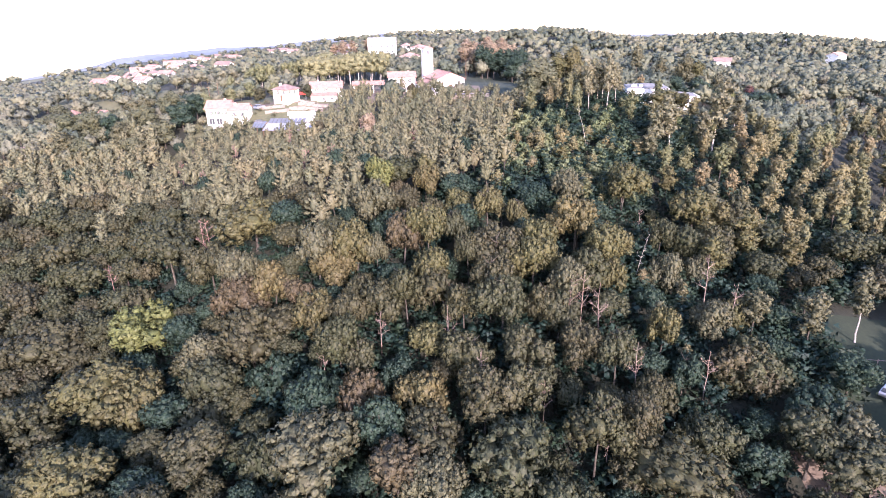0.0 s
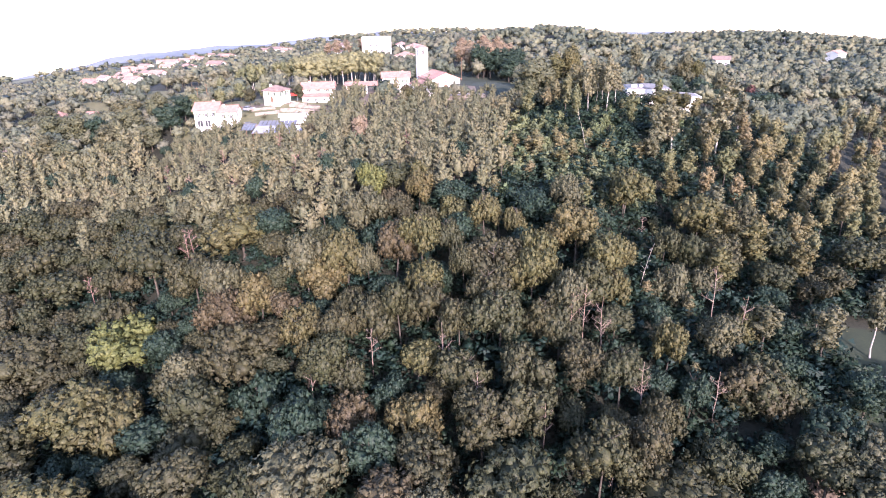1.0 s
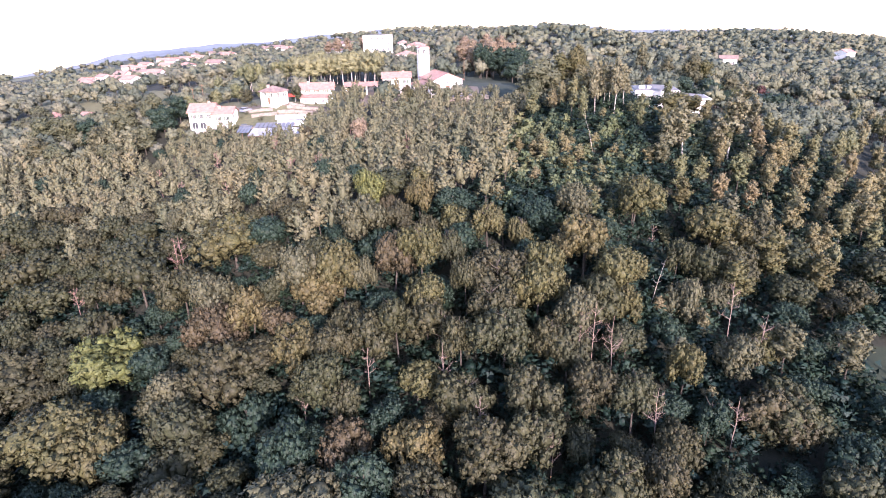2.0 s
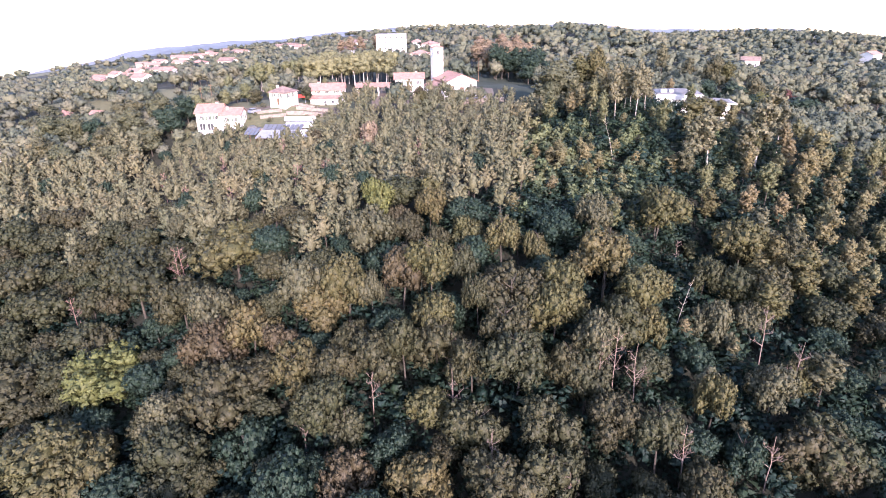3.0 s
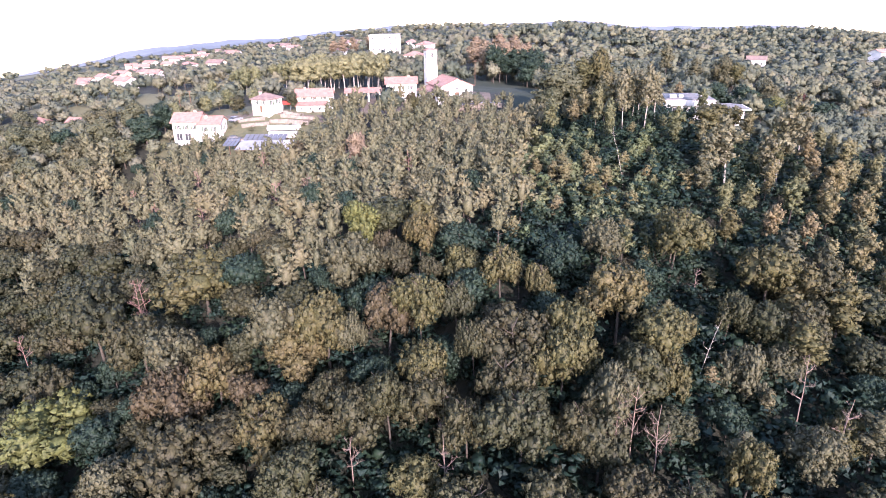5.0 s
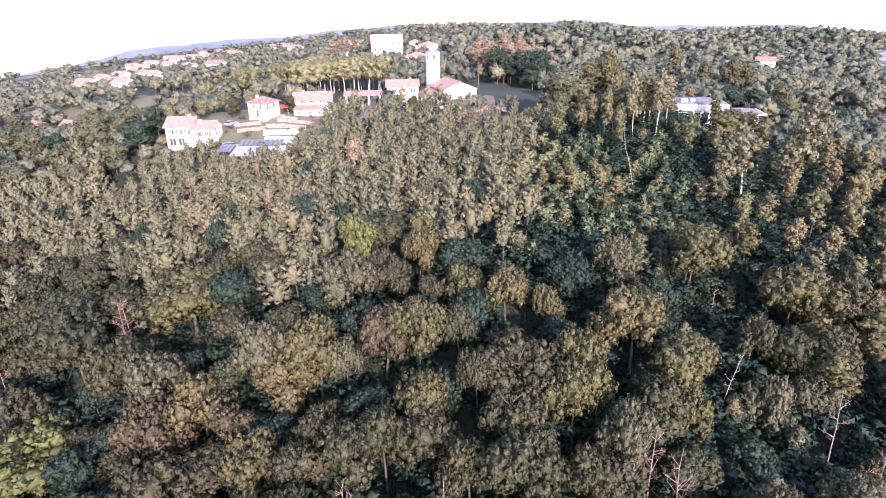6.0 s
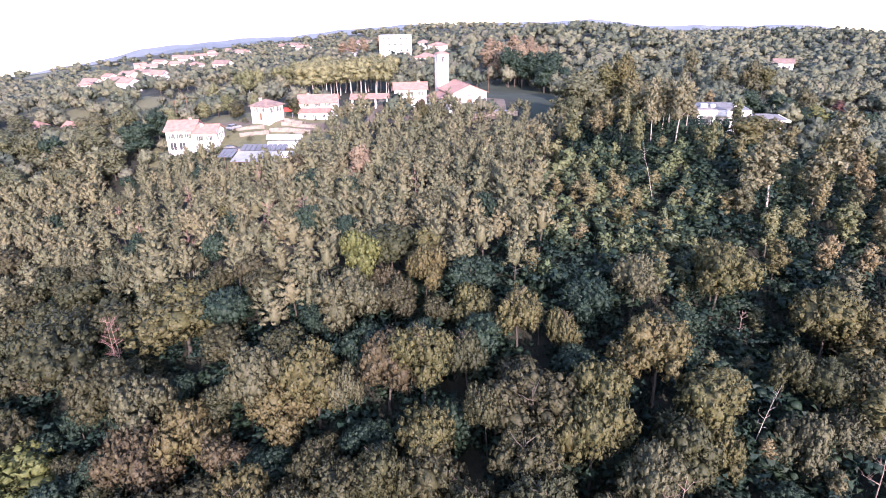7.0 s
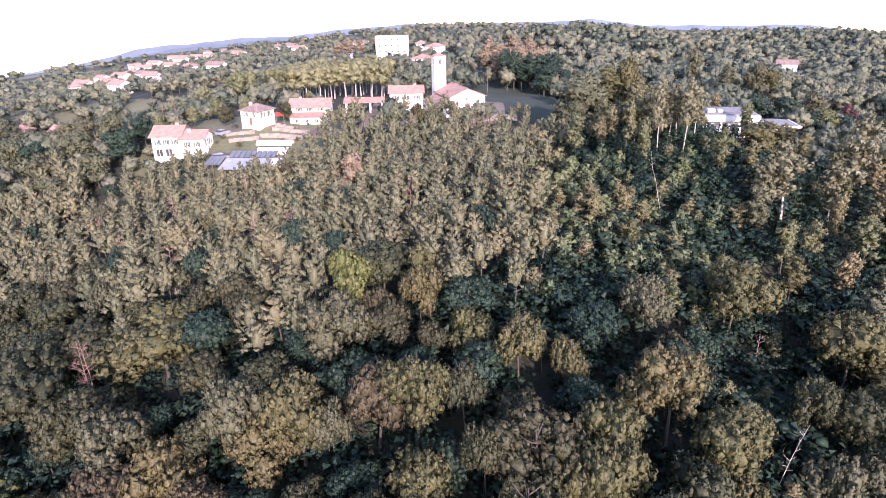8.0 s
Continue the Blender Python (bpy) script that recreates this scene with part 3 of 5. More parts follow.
def growth(x, y):
    """What grows at a place, and how far apart."""
    # ragged borders between the kinds
    x, y = x + 4 * math.sin(y * 0.33) + 2.5 * math.sin(x * 0.7 + y * 0.4), y + 6 * math.sin(x * 0.21) + 4 * math.sin(x * 0.53 + 1.7)
    if 14 < x < 46 and 126 < y < 168:
        return "sapling", 2.7
    if 10 < x < 48 and 111 < y < 152 and x > 10 + 0.35 * max(y - 130, 0):
        return "bush", 2.5
    if abs(x - (44 + 0.1 * (y - 110))) < 6 and 88 < y < 125:
        return "bush", 2.6
    if x < 24 and y > pine_edge(x) and y < 186:
        return "pine", 2.9
    if 70 < x < 128 and 168 < y < 236:
        return "far", 5.6
    if 54 < x < 68 and 156 < y < 170:
        return "sapling", 2.7
    if 46 < x < 62 and 162 < y < 196:
        return "bush", 5.0
    if 46 < x < 64 and 118 < y < 162:
        return "slim", 6.8
    if x > 34 and y < 118:
        return "oak", 6.4
    if x > 34 or x >= 24 and y > 116 and y < 215:
        return "slim", 5.3
    if y < 186:
        return "oak", 6.6
    if y < 216 and -40 < x < 40:
        return "pine", 3.6
    return "far", 6.0


def low_size(x, y):
    """Trees stay low below the church and the villa."""
    if x < -84:
        return 1.05
    if -30 < x < 1:
        return float(np.interp(y, [172, 190, 215], [1.0, 0.9, 0.76]))
    if x < 30:
        return float(np.interp(y, [172, 190, 215], [1.0, 0.78, 0.6])) if x > -40 else float(np.interp(y, [155, 168, 182], [1.0, 0.84, 0.66]))
    return float(np.interp(y, [140, 175, 195], [0.9, 0.75, 0.6])) if 50 < x < 90 else 0.88


def scatter(seed, x0, x1, y0, y1, tries, taken, kinds):
    rng = random.Random(seed)
    cell = 7.0
    grid = {}
    for p in taken:
        grid.setdefault((int(p[0] // cell), int(p[1] // cell)), []).append(p)
    out = []
    for _ in range(tries):
        x, y = rng.uniform(x0, x1), rng.uniform(y0, y1)
        if abs(x) > 26 + 0.86 * max(y + 5, 0) or is_bare(x, y):
            continue
        kind, gap = growth(x, y)
        if kind not in kinds or kind == "oak" and x > 26 and y < 100 and rng.random() < 0.5:
            continue
        gap *= (1.35 if x > 26 and y < 100 else 1.0) * rng.uniform(0.55, 1.25) if kind == "oak" else rng.uniform(0.85, 1.25)
        ci, cj = int(x // cell), int(y // cell)
        near = (p for i in (-1, 0, 1) for j in (-1, 0, 1) for p in grid.get((ci + i, cj + j), ()))
        if any((x - p[0]) ** 2 + (y - p[1]) ** 2 < (gap * 0.5 + p[2] * 0.5) ** 2 for p in near):
            continue
        p = (x, y, gap, kind)
        out.append(p)
        grid.setdefault((ci, cj), []).append(p)
    return out


# single trees that stand out: x, y, crown width in metres
OCHRE = [(-62.5, 123.3, 12), (30.9, 100.7, 6), (-3.3, 82.2, 5.7), (-49.1, 61.2, 11)]
PALE = [(24.3, 117.5, 7.5), (42.6, 84.7, 7.3), (-0.9, 57.8, 8.2)]
RUSTY = [(-9.6, 118.9, 4.4), (-5.9, 60.2, 8.4), (-25.5, 97, 6)]
# from (66, 59) to (86, 81): unseen oaks, added to shade the clearing
OLIVE = [(-33.4, 65.5, 10), (29.2, 59.5, 11.5), (-64.2, 76.5, 12), (66, 59, 10), (75, 70, 10), (72, 56, 11), (78, 63, 11), (83, 71, 11), (70, 47, 11), (86, 81, 10), (48.3, 64.2, 9.5), (51, 59.5, 9)]
LIME = [(-14.2, 126, 6)]
DEEP = []
# crowns that stand out: x, y, width, height of the crown's middle over the ground
OCHRE_UP = [(37.1, 121.9, 7.7, 11.5), (-40.4, 119.9, 13, 5.9), (-3.7, 117.6, 5.2, 8.9), (49.9, 116, 7.4, 11.5), (2.8, 113.7, 5.9, 5), (8.5, 109.1, 5.5, 8.8), (14.3, 108.3, 4, 6.9), (-16.1, 102.9, 8.5, 8.5), (23.8, 102.2, 9, 11.4), (-20.4, 101.7, 7.6, 6.4), (-2.9, 101.2, 6.4, 11.5), (-31.3, 100.1, 8, 7.8), (16, 97.6, 7.1, 10.3), (27.7, 96.7, 5.9, 10.4), (29, 94.8, 5.3, 6.5), (-2.7, 94.7, 5.6, 9.6), (14.9, 92.8, 7.4, 10.5), (-21.5, 90.4, 7.8, 7.8), (48.2, 89.5, 6, 5), (34, 82.7, 5.2, 8.1), (-49.2, 80.3, 10, 7.2), (-55.8, 79.7, 12.3, 9.4)]
OCHRE_MID = [(-3.2, 73.3, 8.4, 7.5)]
OLIVE_UP = [(58.5, 118.4, 7.4, 7.8), (-56.3, 114.1, 12.6, 11.5), (-45.9, 107.8, 8.7, 10.1), (-60.9, 107.2, 8.7, 5), (40.2, 106.5, 4.8, 8.5), (51.1, 105.5, 6.5, 8.1), (44.2, 104.8, 5.3, 8.3), (2.2, 103.5, 4.9, 8.4), (-74.3, 97.5, 13, 6.5), (9.5, 95.8, 8.6, 9.4), (4.4, 95.7, 3.8, 10.4), (-14, 94.5, 5.6, 6.4), (24.3, 93, 8.1, 9.2), (-1.6, 90.5, 7.4, 7.9), (-10, 89.9, 7.6, 7.6), (7.8, 89.9, 6.2, 10.4), (-6, 89.8, 6.1, 9.4), (-15.5, 88.6, 5.7, 8.9), (-32.2, 87.7, 10.7, 7.9), (3.3, 86.4, 6.1, 9.6), (15.4, 86.2, 5.6, 9.1), (9.3, 85.3, 7.6, 10.3)]
OLIVE_MID = [(18.3, 85.2, 6.7, 8), (-16.6, 82.5, 6.7, 10), (-36.7, 80.8, 7.9, 7.9), (-13.1, 80.5, 4.1, 7.8), (4.2, 78.5, 7, 8), (19.9, 78.2, 6.3, 8.8), (13, 77.6, 7, 9), (45.6, 76.6, 9.2, 5.5), (25.4, 76.4, 6.3, 10.1), (44.1, 76.3, 8, 5.9), (-35.9, 76.1, 9.8, 5), (30.1, 72, 6.4, 6.8), (12.5, 71.6, 8.1, 9), (5.9, 69.1, 7.6, 10.5), (35.8, 66, 7.9, 5.4), (-23.9, 64.5, 7.7, 5), (25.7, 64.3, 6.8, 11.5), (19.7, 63.1, 7.3, 11.5), (23.7, 62, 5.2, 5.5), (8.3, 61.4, 9.7, 8.4)]
PALE_UP = [(-14.4, 114.7, 8.5, 8.2), (-39.5, 103.9, 8.1, 9.7), (-23.3, 102.3, 7.2, 10.8), (-12.1, 101.3, 4.2, 8), (45.6, 100.2, 5.3, 5), (39.1, 97.4, 6.2, 6.1), (19.1, 88.5, 6, 11.1), (-40.4, 85.7, 7.7, 10.5), (53.6, 66.5, 10.5, 5.2), (-17.2, 63, 12.6, 7.4)]
RUSTY_UP = [(-7.5, 103.1, 7.2, 8.4), (-36.7, 97.2, 8.6, 8.5), (-12.3, 74.2, 7.5, 6.1)]
LIME_UP = [(-13.7, 120.3, 5.8, 10.2), (-54.7, 98.5, 12.5, 5.8)]
DEEP_UP = [(-27.8, 82.2, 7.3, 5), (35.7, 76.8, 5.1, 6.1), (-19.1, 71.7, 7.8, 9.2), (51.6, 70, 8, 5.2)]
# tall narrow ones: x, y, height
TALL = [(38, 125.2, 11.5), (49.6, 131.4, 9), (55.9, 153.6, 10), (65.8, 152.4, 11), (49.3, 144.1, 9), (26.6, 136.3, 8), (-4, 123, 10.5), (58.3, 85, 12), (65.4, 106.6, 11), (50.4, 87.3, 10), (33.6, 84.1, 9.5), (50, 108, 12.5), (54, 114, 13), (48, 100, 12), (55.5, 122, 12.5), (57, 108, 12.5)]
# bare dead ones: x, y, height
SNAGS = [(19.9, 85.2, 13), (22.2, 86.4, 13), (24.2, 84.4, 12.5), (0.6, 83.6, 10.5), (44.2, 92.7, 11.5), (47, 88.4, 10), (27.7, 74.3, 11.5), (5.3, 74.1, 10.5), (0.7, 89.1, 9.5), (-10.3, 85.3, 9), (21.6, 64.1, 9.5), (38.3, 75.1, 9.5), (14, 70.9, 9.5), (40.5, 119.8, 7), (-19, 81.7, 9)]
RED_SNAGS = [(-36.5, 152, 9.2), (-62, 150, 9), (-27, 143, 9.3), (-48, 140, 9.2), (-8, 150, 9), (-72, 160, 9), (-22.5, 160, 9.4), (-48.8, 116.2, 13.5), (-50.8, 117.6, 12.5), (-69.5, 113.9, 11), (-33.7, 141.8, 9.8), (-42.9, 165.6, 9.5), (-57.8, 163.3, 9)]
BIRCHES = [(39.4, 169, 12.2, 3.3), (41.7, 171, 11.6, 3.6), (44, 173, 11, 3.6), (43.7, 167.5, 13.3, 3.8), (47, 171, 11, 3.4), (69, 155, 17, 6.6), (65.1, 152, 11.7, 4.8), (55.6, 150, 13.6, 5.8), (52.1, 150, 11.2, 4.4), (80, 169, 11, 4), (68.3, 88.3, 11.5, 4)]
# trees that stand out round the villa and behind the church: x, y, height, width
ROUND = [(30.2, 196, 15.3, 13.3, 0), (26.6, 192, 11, 8, 0), (41.4, 208, 16.9, 9.6, 1), (37.5, 206, 14.4, 8, 1), (45.5, 203, 11.5, 8, 2), (36, 192, 9, 8, 2), (63.3, 175, 9.0, 10.5, 1),
         (95.4, 214, 7.7, 7.5, 3), (98.4, 225, 13, 8.5, 2), (92.8, 275, 14.1, 7, 2), (105.5, 280, 14.7, 9.5, 2), (112.2, 285, 11.7, 7.5, 1), (90, 300, 15, 6, 2),
         (82.2, 226, 9.4, 10, 4), (89.6, 222, 9.8, 11, 4), (92.5, 214, 6.5, 9, 4), (100, 219, 7.5, 9, 4), (109.1, 220, 8.8, 11.4, 4), (118, 226, 9, 11, 4), (102, 232, 11, 9, 4), (27.2, 262, 10.2, 9, 4), (33.8, 262, 10.1, 9, 4), (30, 268, 10.5, 9, 4),
         (19, 285, 15.5, 9, 5), (25.3, 289, 15.5, 9, 5), (34.7, 292, 12.6, 8, 2), (13, 282, 14, 8, 5), (8, 290, 14.5, 8, 5),
         (-92, 204, 11.5, 9, 0), (-86, 197, 9.5, 8, 4), (-98, 197, 11, 9, 0), (-89, 189, 9, 8, 0), (-102, 189, 11, 9, 2), (-95, 181, 10, 8, 0), (-108, 196, 11, 10, 4), (-84, 205, 9, 7, 4), (-112, 184, 11, 9, 0), (-118, 200, 12, 10, 0), (-104, 208, 11, 9, 2), (-122, 189, 11, 9, 2), (-128, 206, 11, 10, 0), (-163.1, 254, 10, 10, 2), (-150.4, 250, 11, 10, 2), (-167.5, 262, 10, 10, 0), (-144.5, 250, 8, 8, 0), (-137, 240, 9.5, 10, 2), (-126, 232, 9, 11, 0), (-113, 225, 8.5, 11, 2), (-104, 226, 7.5, 10, 0), (-120, 245, 9, 10, 1), (-133.6, 262, 9, 11, 4), (-110, 246, 8, 10, 2), (-124.9, 258, 9, 11, 2), (-98, 243, 6.5, 9, 0), (-92.6, 246, 6, 9, 2), (-115, 268, 7, 10, 4), (-155, 236, 10, 11, 0), (-146, 228, 9, 11, 2)]
LAND = [(-21.5, 168, 6.0, ''), (-20.9, 163.5, 4.5, '')] + [(x, y, w * 0.64, "") for x, y, w, mid in OCHRE_UP + OCHRE_MID + OLIVE_UP + OLIVE_MID + PALE_UP + RUSTY_UP + LIME_UP + DEEP_UP] + [(x, y, w * 0.72, "") for x, y, w in OCHRE + PALE + RUSTY + OLIVE + LIME + DEEP] + [(x, y, 3.4, "") for x, y, h in TALL] + [(x, y, w * 0.8, "") for x, y, h, w in BIRCHES] + [(x, y, w * 0.55, "") for x, y, h, w, k in ROUND] + [(x, y, 4.0, "") for x, y, h in SNAGS + RED_SNAGS]
rng_l = random.Random(3)
for rows, mids, leafage, text in ((OCHRE, OCHRE_UP + OCHRE_MID, LEAF_YELLOW, "broad oak with yellowing olive crown on the slope"), (PALE, PALE_UP, LEAF_PALE, "pale grey-green broadleaf tree with rounded crown on the slope"),
                                  (RUSTY, RUSTY_UP, LEAF_RUST, "oak with rusty brown autumn leaves on the slope"), (OLIVE, OLIVE_UP + OLIVE_MID, None, "broad olive-green oak with clumped crown on the slope"),
                                  (LIME, LIME_UP, LEAF_LIME, "bright yellow-green broadleaf tree among darker oaks"), (DEEP, DEEP_UP, LEAF_DARK, "dark bluish-green broadleaf tree low in the wood")):
    for x, y, w in rows:
        s = min(max(0.55 + 0.055 * w, 0.8), 1.3)
        plant(OAK, x, y, s, min(w / (8.6 * s), 1.12), label=text, group="oaks on the slope", rng=rng_l, crown_mat=leafage)
    for x, y, w, mid in mids:
        plant(OAK, x, y, mid=mid, across=w, label=text, group="oaks on the slope", rng=rng_l, crown_mat=leafage)
for x, y, h in TALL:
    plant(SLIM, x, y, h / 12.8, 1.25, label="tall narrow tree with yellow-brown foliage by the gully", group="robinias along the gully", rng=rng_l, crown_mat=LEAF_YELLOW if (x + y) % 2 < 1.2 else LEAF_PALE)
def sized(kind, x, y, tall, across, label, group, crown_mat):
    """A tree of a wanted height and crown width."""
    v = kind.crowns[0][0]
    s = tall / v[:, 2].max()
    plant(kind, x, y, s, across / (s * np.ptp(v[:, 0])), label=label, group=group, rng=rng_l, crown_mat=crown_mat)


for x, y, h, w in BIRCHES:
    sized(BIRCH, x, y, h * 1.2, w * 1.1, "birch with white bark and thin hanging golden foliage", "birches below the villa", LEAF_BIRCH if y > 100 else LEAF_PALE)
ROUND_LOOK = [(LEAF_SUN, "tall old oak with a full olive crown"), (LEAF_YELLOW, "tall tree with golden autumn crown"), (LEAF_PALE, "grey-green tree with rounded crown beside the houses"), (LEAF_LIME, "bright yellow-green round tree beside the villa"), (LEAF_DARK, "dark green dense round tree"), (LEAF_TAN, "tall tan-leaved autumn tree behind the village")]
for x, y, h, w, k in ROUND:
    sized(FULL if h < 1.8 * w else SLIM, x, y, h, w, ROUND_LOOK[k][1], "round trees by the houses", ROUND_LOOK[k][0])
sized(FULL, -21.5, 168, 10.8, 7.4, "tan-leaved round tree at the edge of the pines", "", LEAF_TAN)
plant(SLIM, 117, 240, 0.84, 1.7, label="copper-leaved tree on the far side of the villa", rng=rng_l, crown_mat=LEAF_RED)


def snag(x, y, h, seed, material, label, lean=0.0, twigs=5, thick=0.105, turn=None):
    """A dead tree: bare trunk, limbs and twigs."""
    rng = np.random.default_rng(seed)
    top = thing("dead_tree", pose(x, y, H(x, y), 0, 0, rng.uniform(0, 360) if turn is None else turn), label, "tree", "dead trees in the wood")
    bare = new("bare_trunk", mesh_from("bare_trunk", *limbs(rng, h, h * 0.45, h * 0.18 * thick / 0.105, thick, 10, twigs, lean), material))
    bare.parent = top


for i, (x, y, h) in enumerate(SNAGS):
    snag(x, y, h, 200 + i, M_DEAD, "bare dead tree with pale broken limbs", twigs=7, thick=0.105)
for i, (x, y, h) in enumerate(RED_SNAGS):
    snag(x, y, h, 230 + i, M_REDWOOD, "dead tree with reddish bare twigs", 0.0, 12)
snag(33.6, 98.2, 10.5, 260, M_PALE, "leaning dead birch with white trunk", 0.2, 2, 0.06, 0)
snag(35.2, 148.5, 12.5, 261, M_PALE, "thin bent dead birch on the slope", 0.24, 1, 0.055, 180)
# the planted grove of poplars by the road
rng_p = random.Random(8)
for i in range(8):
    for j in range(4):
        plant(POPLAR, -56.5 + 4.2 * i + rng_p.uniform(-0.6, 0.6), 254 + 5.0 * j + rng_p.uniform(-0.6, 0.6), rng_p.uniform(0.9, 1.02), 1.0, group="poplars of the grove", rng=rng_p)
for i in range(16):
    plant(POPLAR, -93 + 2.4 * i + rng_p.uniform(-1, 1), 268 + rng_p.uniform(-7, 14), rng_p.uniform(0.7, 0.9), 0.75, label="drooping grey-green poplar beside the grove", group="poplars of the grove", rng=rng_p, crown_mat=LEAF_WILLOW)
for x, y, s in [(-66, 217, 0.62), (-62, 222, 0.7), (-58, 221, 0.6), (-49, 216, 0.6), (-80, 205, 0.75), (-84, 212, 0.8), (-72, 226, 0.7), (-78, 222, 0.65), (-46, 233, 0.65), (-51, 230, 0.7), (-86, 199, 0.8)]:
    plant(FULL, x, y, s * 0.95, 0.9, label="round garden tree among the houses", group="garden trees", rng=rng_p, crown_mat=LEAF_WILLOW if s > 0.62 else None)
HOMES = [(-255, 474), (-202, 393), (-168, 343), (-228, 451), (-239, 426), (-213, 379), (-208, 441), (-177, 392), (-310, 619), (-313, 663), (-233, 533), (-296, 689), (-147, 412), (-206, 608), (-287, 703),
         (-132, 538), (-72, 421), (-79, 517), (-30, 455), (-19, 419), (-21, 351), (-166, 269), (-151, 269), (-140, 271), (166, 385), (265, 436), (-42, 392), (-138, 198), (-270, 560), (-250, 505), (-190, 470), (-275, 640), (-330, 740), (-300, 762), (-270, 740), (-240, 690), (-250, 650), (-215, 640), (-180, 650), (-160, 610)]
BARE.extend((x - 6, y - 8, x + 6, y + 6) for x, y in HOMES if y > 300)

for x, y, s in [(14, 325, 1.15), (20, 331, 1.25), (28, 336, 1.2), (9, 336, 1.1), (24, 322, 1.0), (34, 328, 1.1), (-60, 405, 1.0), (-67, 401, 1.1), (-52, 411, 1.0), (-74, 408, 0.9)]:
    plant(SLIM, x, y, s, 1.5, label="tall tan-leaved autumn tree behind the village", group="autumn trees on the ridge", rng=rng_p, crown_mat=LEAF_TAN)
for i in range(21):
    plant(SLIM, 14 + 3.2 * (i % 7) + rng_p.uniform(-1, 1), 274 + 7 * (i // 7) + rng_p.uniform(-2, 2), rng_p.uniform(0.85, 1.1), 1.3, label="dark green tree of the dense copse behind the church", group="trees of the dark copse", rng=rng_p, crown_mat=LEAF_DARK)
for i in range(26):
    x, y = rng_p.uniform(-64, -38), rng_p.uniform(193, 216)
    if abs(x + 55) < 6 and y > 204 or abs(x + 43) < 8 and y > 214:
        continue
    plant(BUSH, x, y, rng_p.uniform(0.3, 0.6), 1.2, label="low garden shrub on the terraces", group="garden shrubs", rng=rng_p, crown_mat=LEAF_PALE if i % 3 else LEAF_YELLOW)

for i in range(9):
    plant(BUSH, -80 + 2.3 * i + rng_p.uniform(-0.6, 0.6), 187.3 + rng_p.uniform(-0.8, 0.8), rng_p.uniform(0.6, 1.0), 1.1, label="green hedge shrub below the white house", group="garden shrubs", rng=rng_p, crown_mat=LEAF_PALE if i % 2 else None)
for i in range(14):
    plant(BUSH, -79 + 1.35 * i + rng_p.uniform(-0.5, 0.5), 193.0 - 0.05 * i + rng_p.uniform(-0.7, 0.7), rng_p.uniform(0.55, 0.95), 0.95, label="leafy shrub along the foot of the white house", group="garden shrubs", rng=rng_p, crown_mat=(LEAF_WILLOW, LEAF_PALE, LEAF_DARK)[i % 3])
SPOTS = scatter(5, -190, 190, 38, 215, 60000, LAND, ("oak", "pine", "slim", "bush", "far", "sapling"))
rng_t = random.Random(9)
near_oak, near_pine, near_slim = 0, 0, 0
stuff = {"oak": [], "pine": [], "slim": [], "bush": [], "far": [], "sapling": []}
for x, y, gap, kind in sorted(SPOTS, key=lambda p: math.hypot(p[0], p[1] - 30)):
    s, w = (rng_t.uniform(0.88, 1.1) if kind == "pine" else (0.45 + 0.085 * gap) * rng_t.uniform(0.88, 1.1) if kind == "oak" else rng_t.uniform(0.78, 1.14)) * low_size(x, y), rng_t.uniform(0.85, 1.15)
    if kind == "sapling" and rng_t.random() < 0.2 or kind == "bush" and rng_t.random() < 0.1:
        kind = "slim"
        s *= 0.5
        w *= 1.3
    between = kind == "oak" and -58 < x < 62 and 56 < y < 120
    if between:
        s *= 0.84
    if kind == "oak" and near_oak < 165:
        # dark understorey leaves, also standing in for shade, most of all at near right
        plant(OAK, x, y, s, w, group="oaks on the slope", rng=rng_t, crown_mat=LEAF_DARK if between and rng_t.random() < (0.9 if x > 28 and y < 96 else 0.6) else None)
        near_oak += 1
    elif kind == "pine" and rng_t.random() < 0.07:
        plant(YOUNG, x, y, s * 0.82, w * 0.8, label="small autumn oak standing among the pines", group="oaks on the slope", rng=rng_t, crown_mat=rng_t.choice((LEAF_YELLOW, LEAF_RUST, LEAF_PALE, LEAF_DARK, LEAF_DARK)))
    elif kind == "pine" and near_pine < 290:
        plant(PINE, x, y, s, w, group="pines of the stand", rng=rng_t)
        near_pine += 1
    elif kind == "slim" and near_slim < 200:
        plant(SLIM, x, y, s, w, group="robinias along the gully", rng=rng_t)
        near_slim += 1
    else:
        stuff[kind].append((x, y, s, w, rng_t.random() * (0.2 if kind == "far" and x > 70 else 1.0)))
forest("oak_wood", "oaks of the wood farther up the slope", OAK_MID, stuff["oak"])
forest("pine_stand", "dense stand of grey-green pines on the slope", PINE_MID, stuff["pine"])
forest("robinia_wood", "tall narrow yellow-green trees on the far side", SLIM_MID, stuff["slim"])
for x, y, s, w, k in stuff["sapling"]:
    plant(SAPLING, x, y, s * 1.5, w * 0.95, group="saplings on the open slope", rng=rng_t)
# undergrowth in the gaps of the wood, its dark green deepened to paint the shade there
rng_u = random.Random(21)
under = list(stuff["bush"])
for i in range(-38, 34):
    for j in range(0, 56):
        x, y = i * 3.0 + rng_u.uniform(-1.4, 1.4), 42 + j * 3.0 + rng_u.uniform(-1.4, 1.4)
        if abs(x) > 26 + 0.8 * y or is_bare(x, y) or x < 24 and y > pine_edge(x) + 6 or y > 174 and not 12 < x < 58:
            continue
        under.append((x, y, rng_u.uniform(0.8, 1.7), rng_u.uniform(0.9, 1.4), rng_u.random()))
forest("undergrowth", "dark green bushes and saplings under the trees, deepened for shade", BUSH, under, trunks=False)
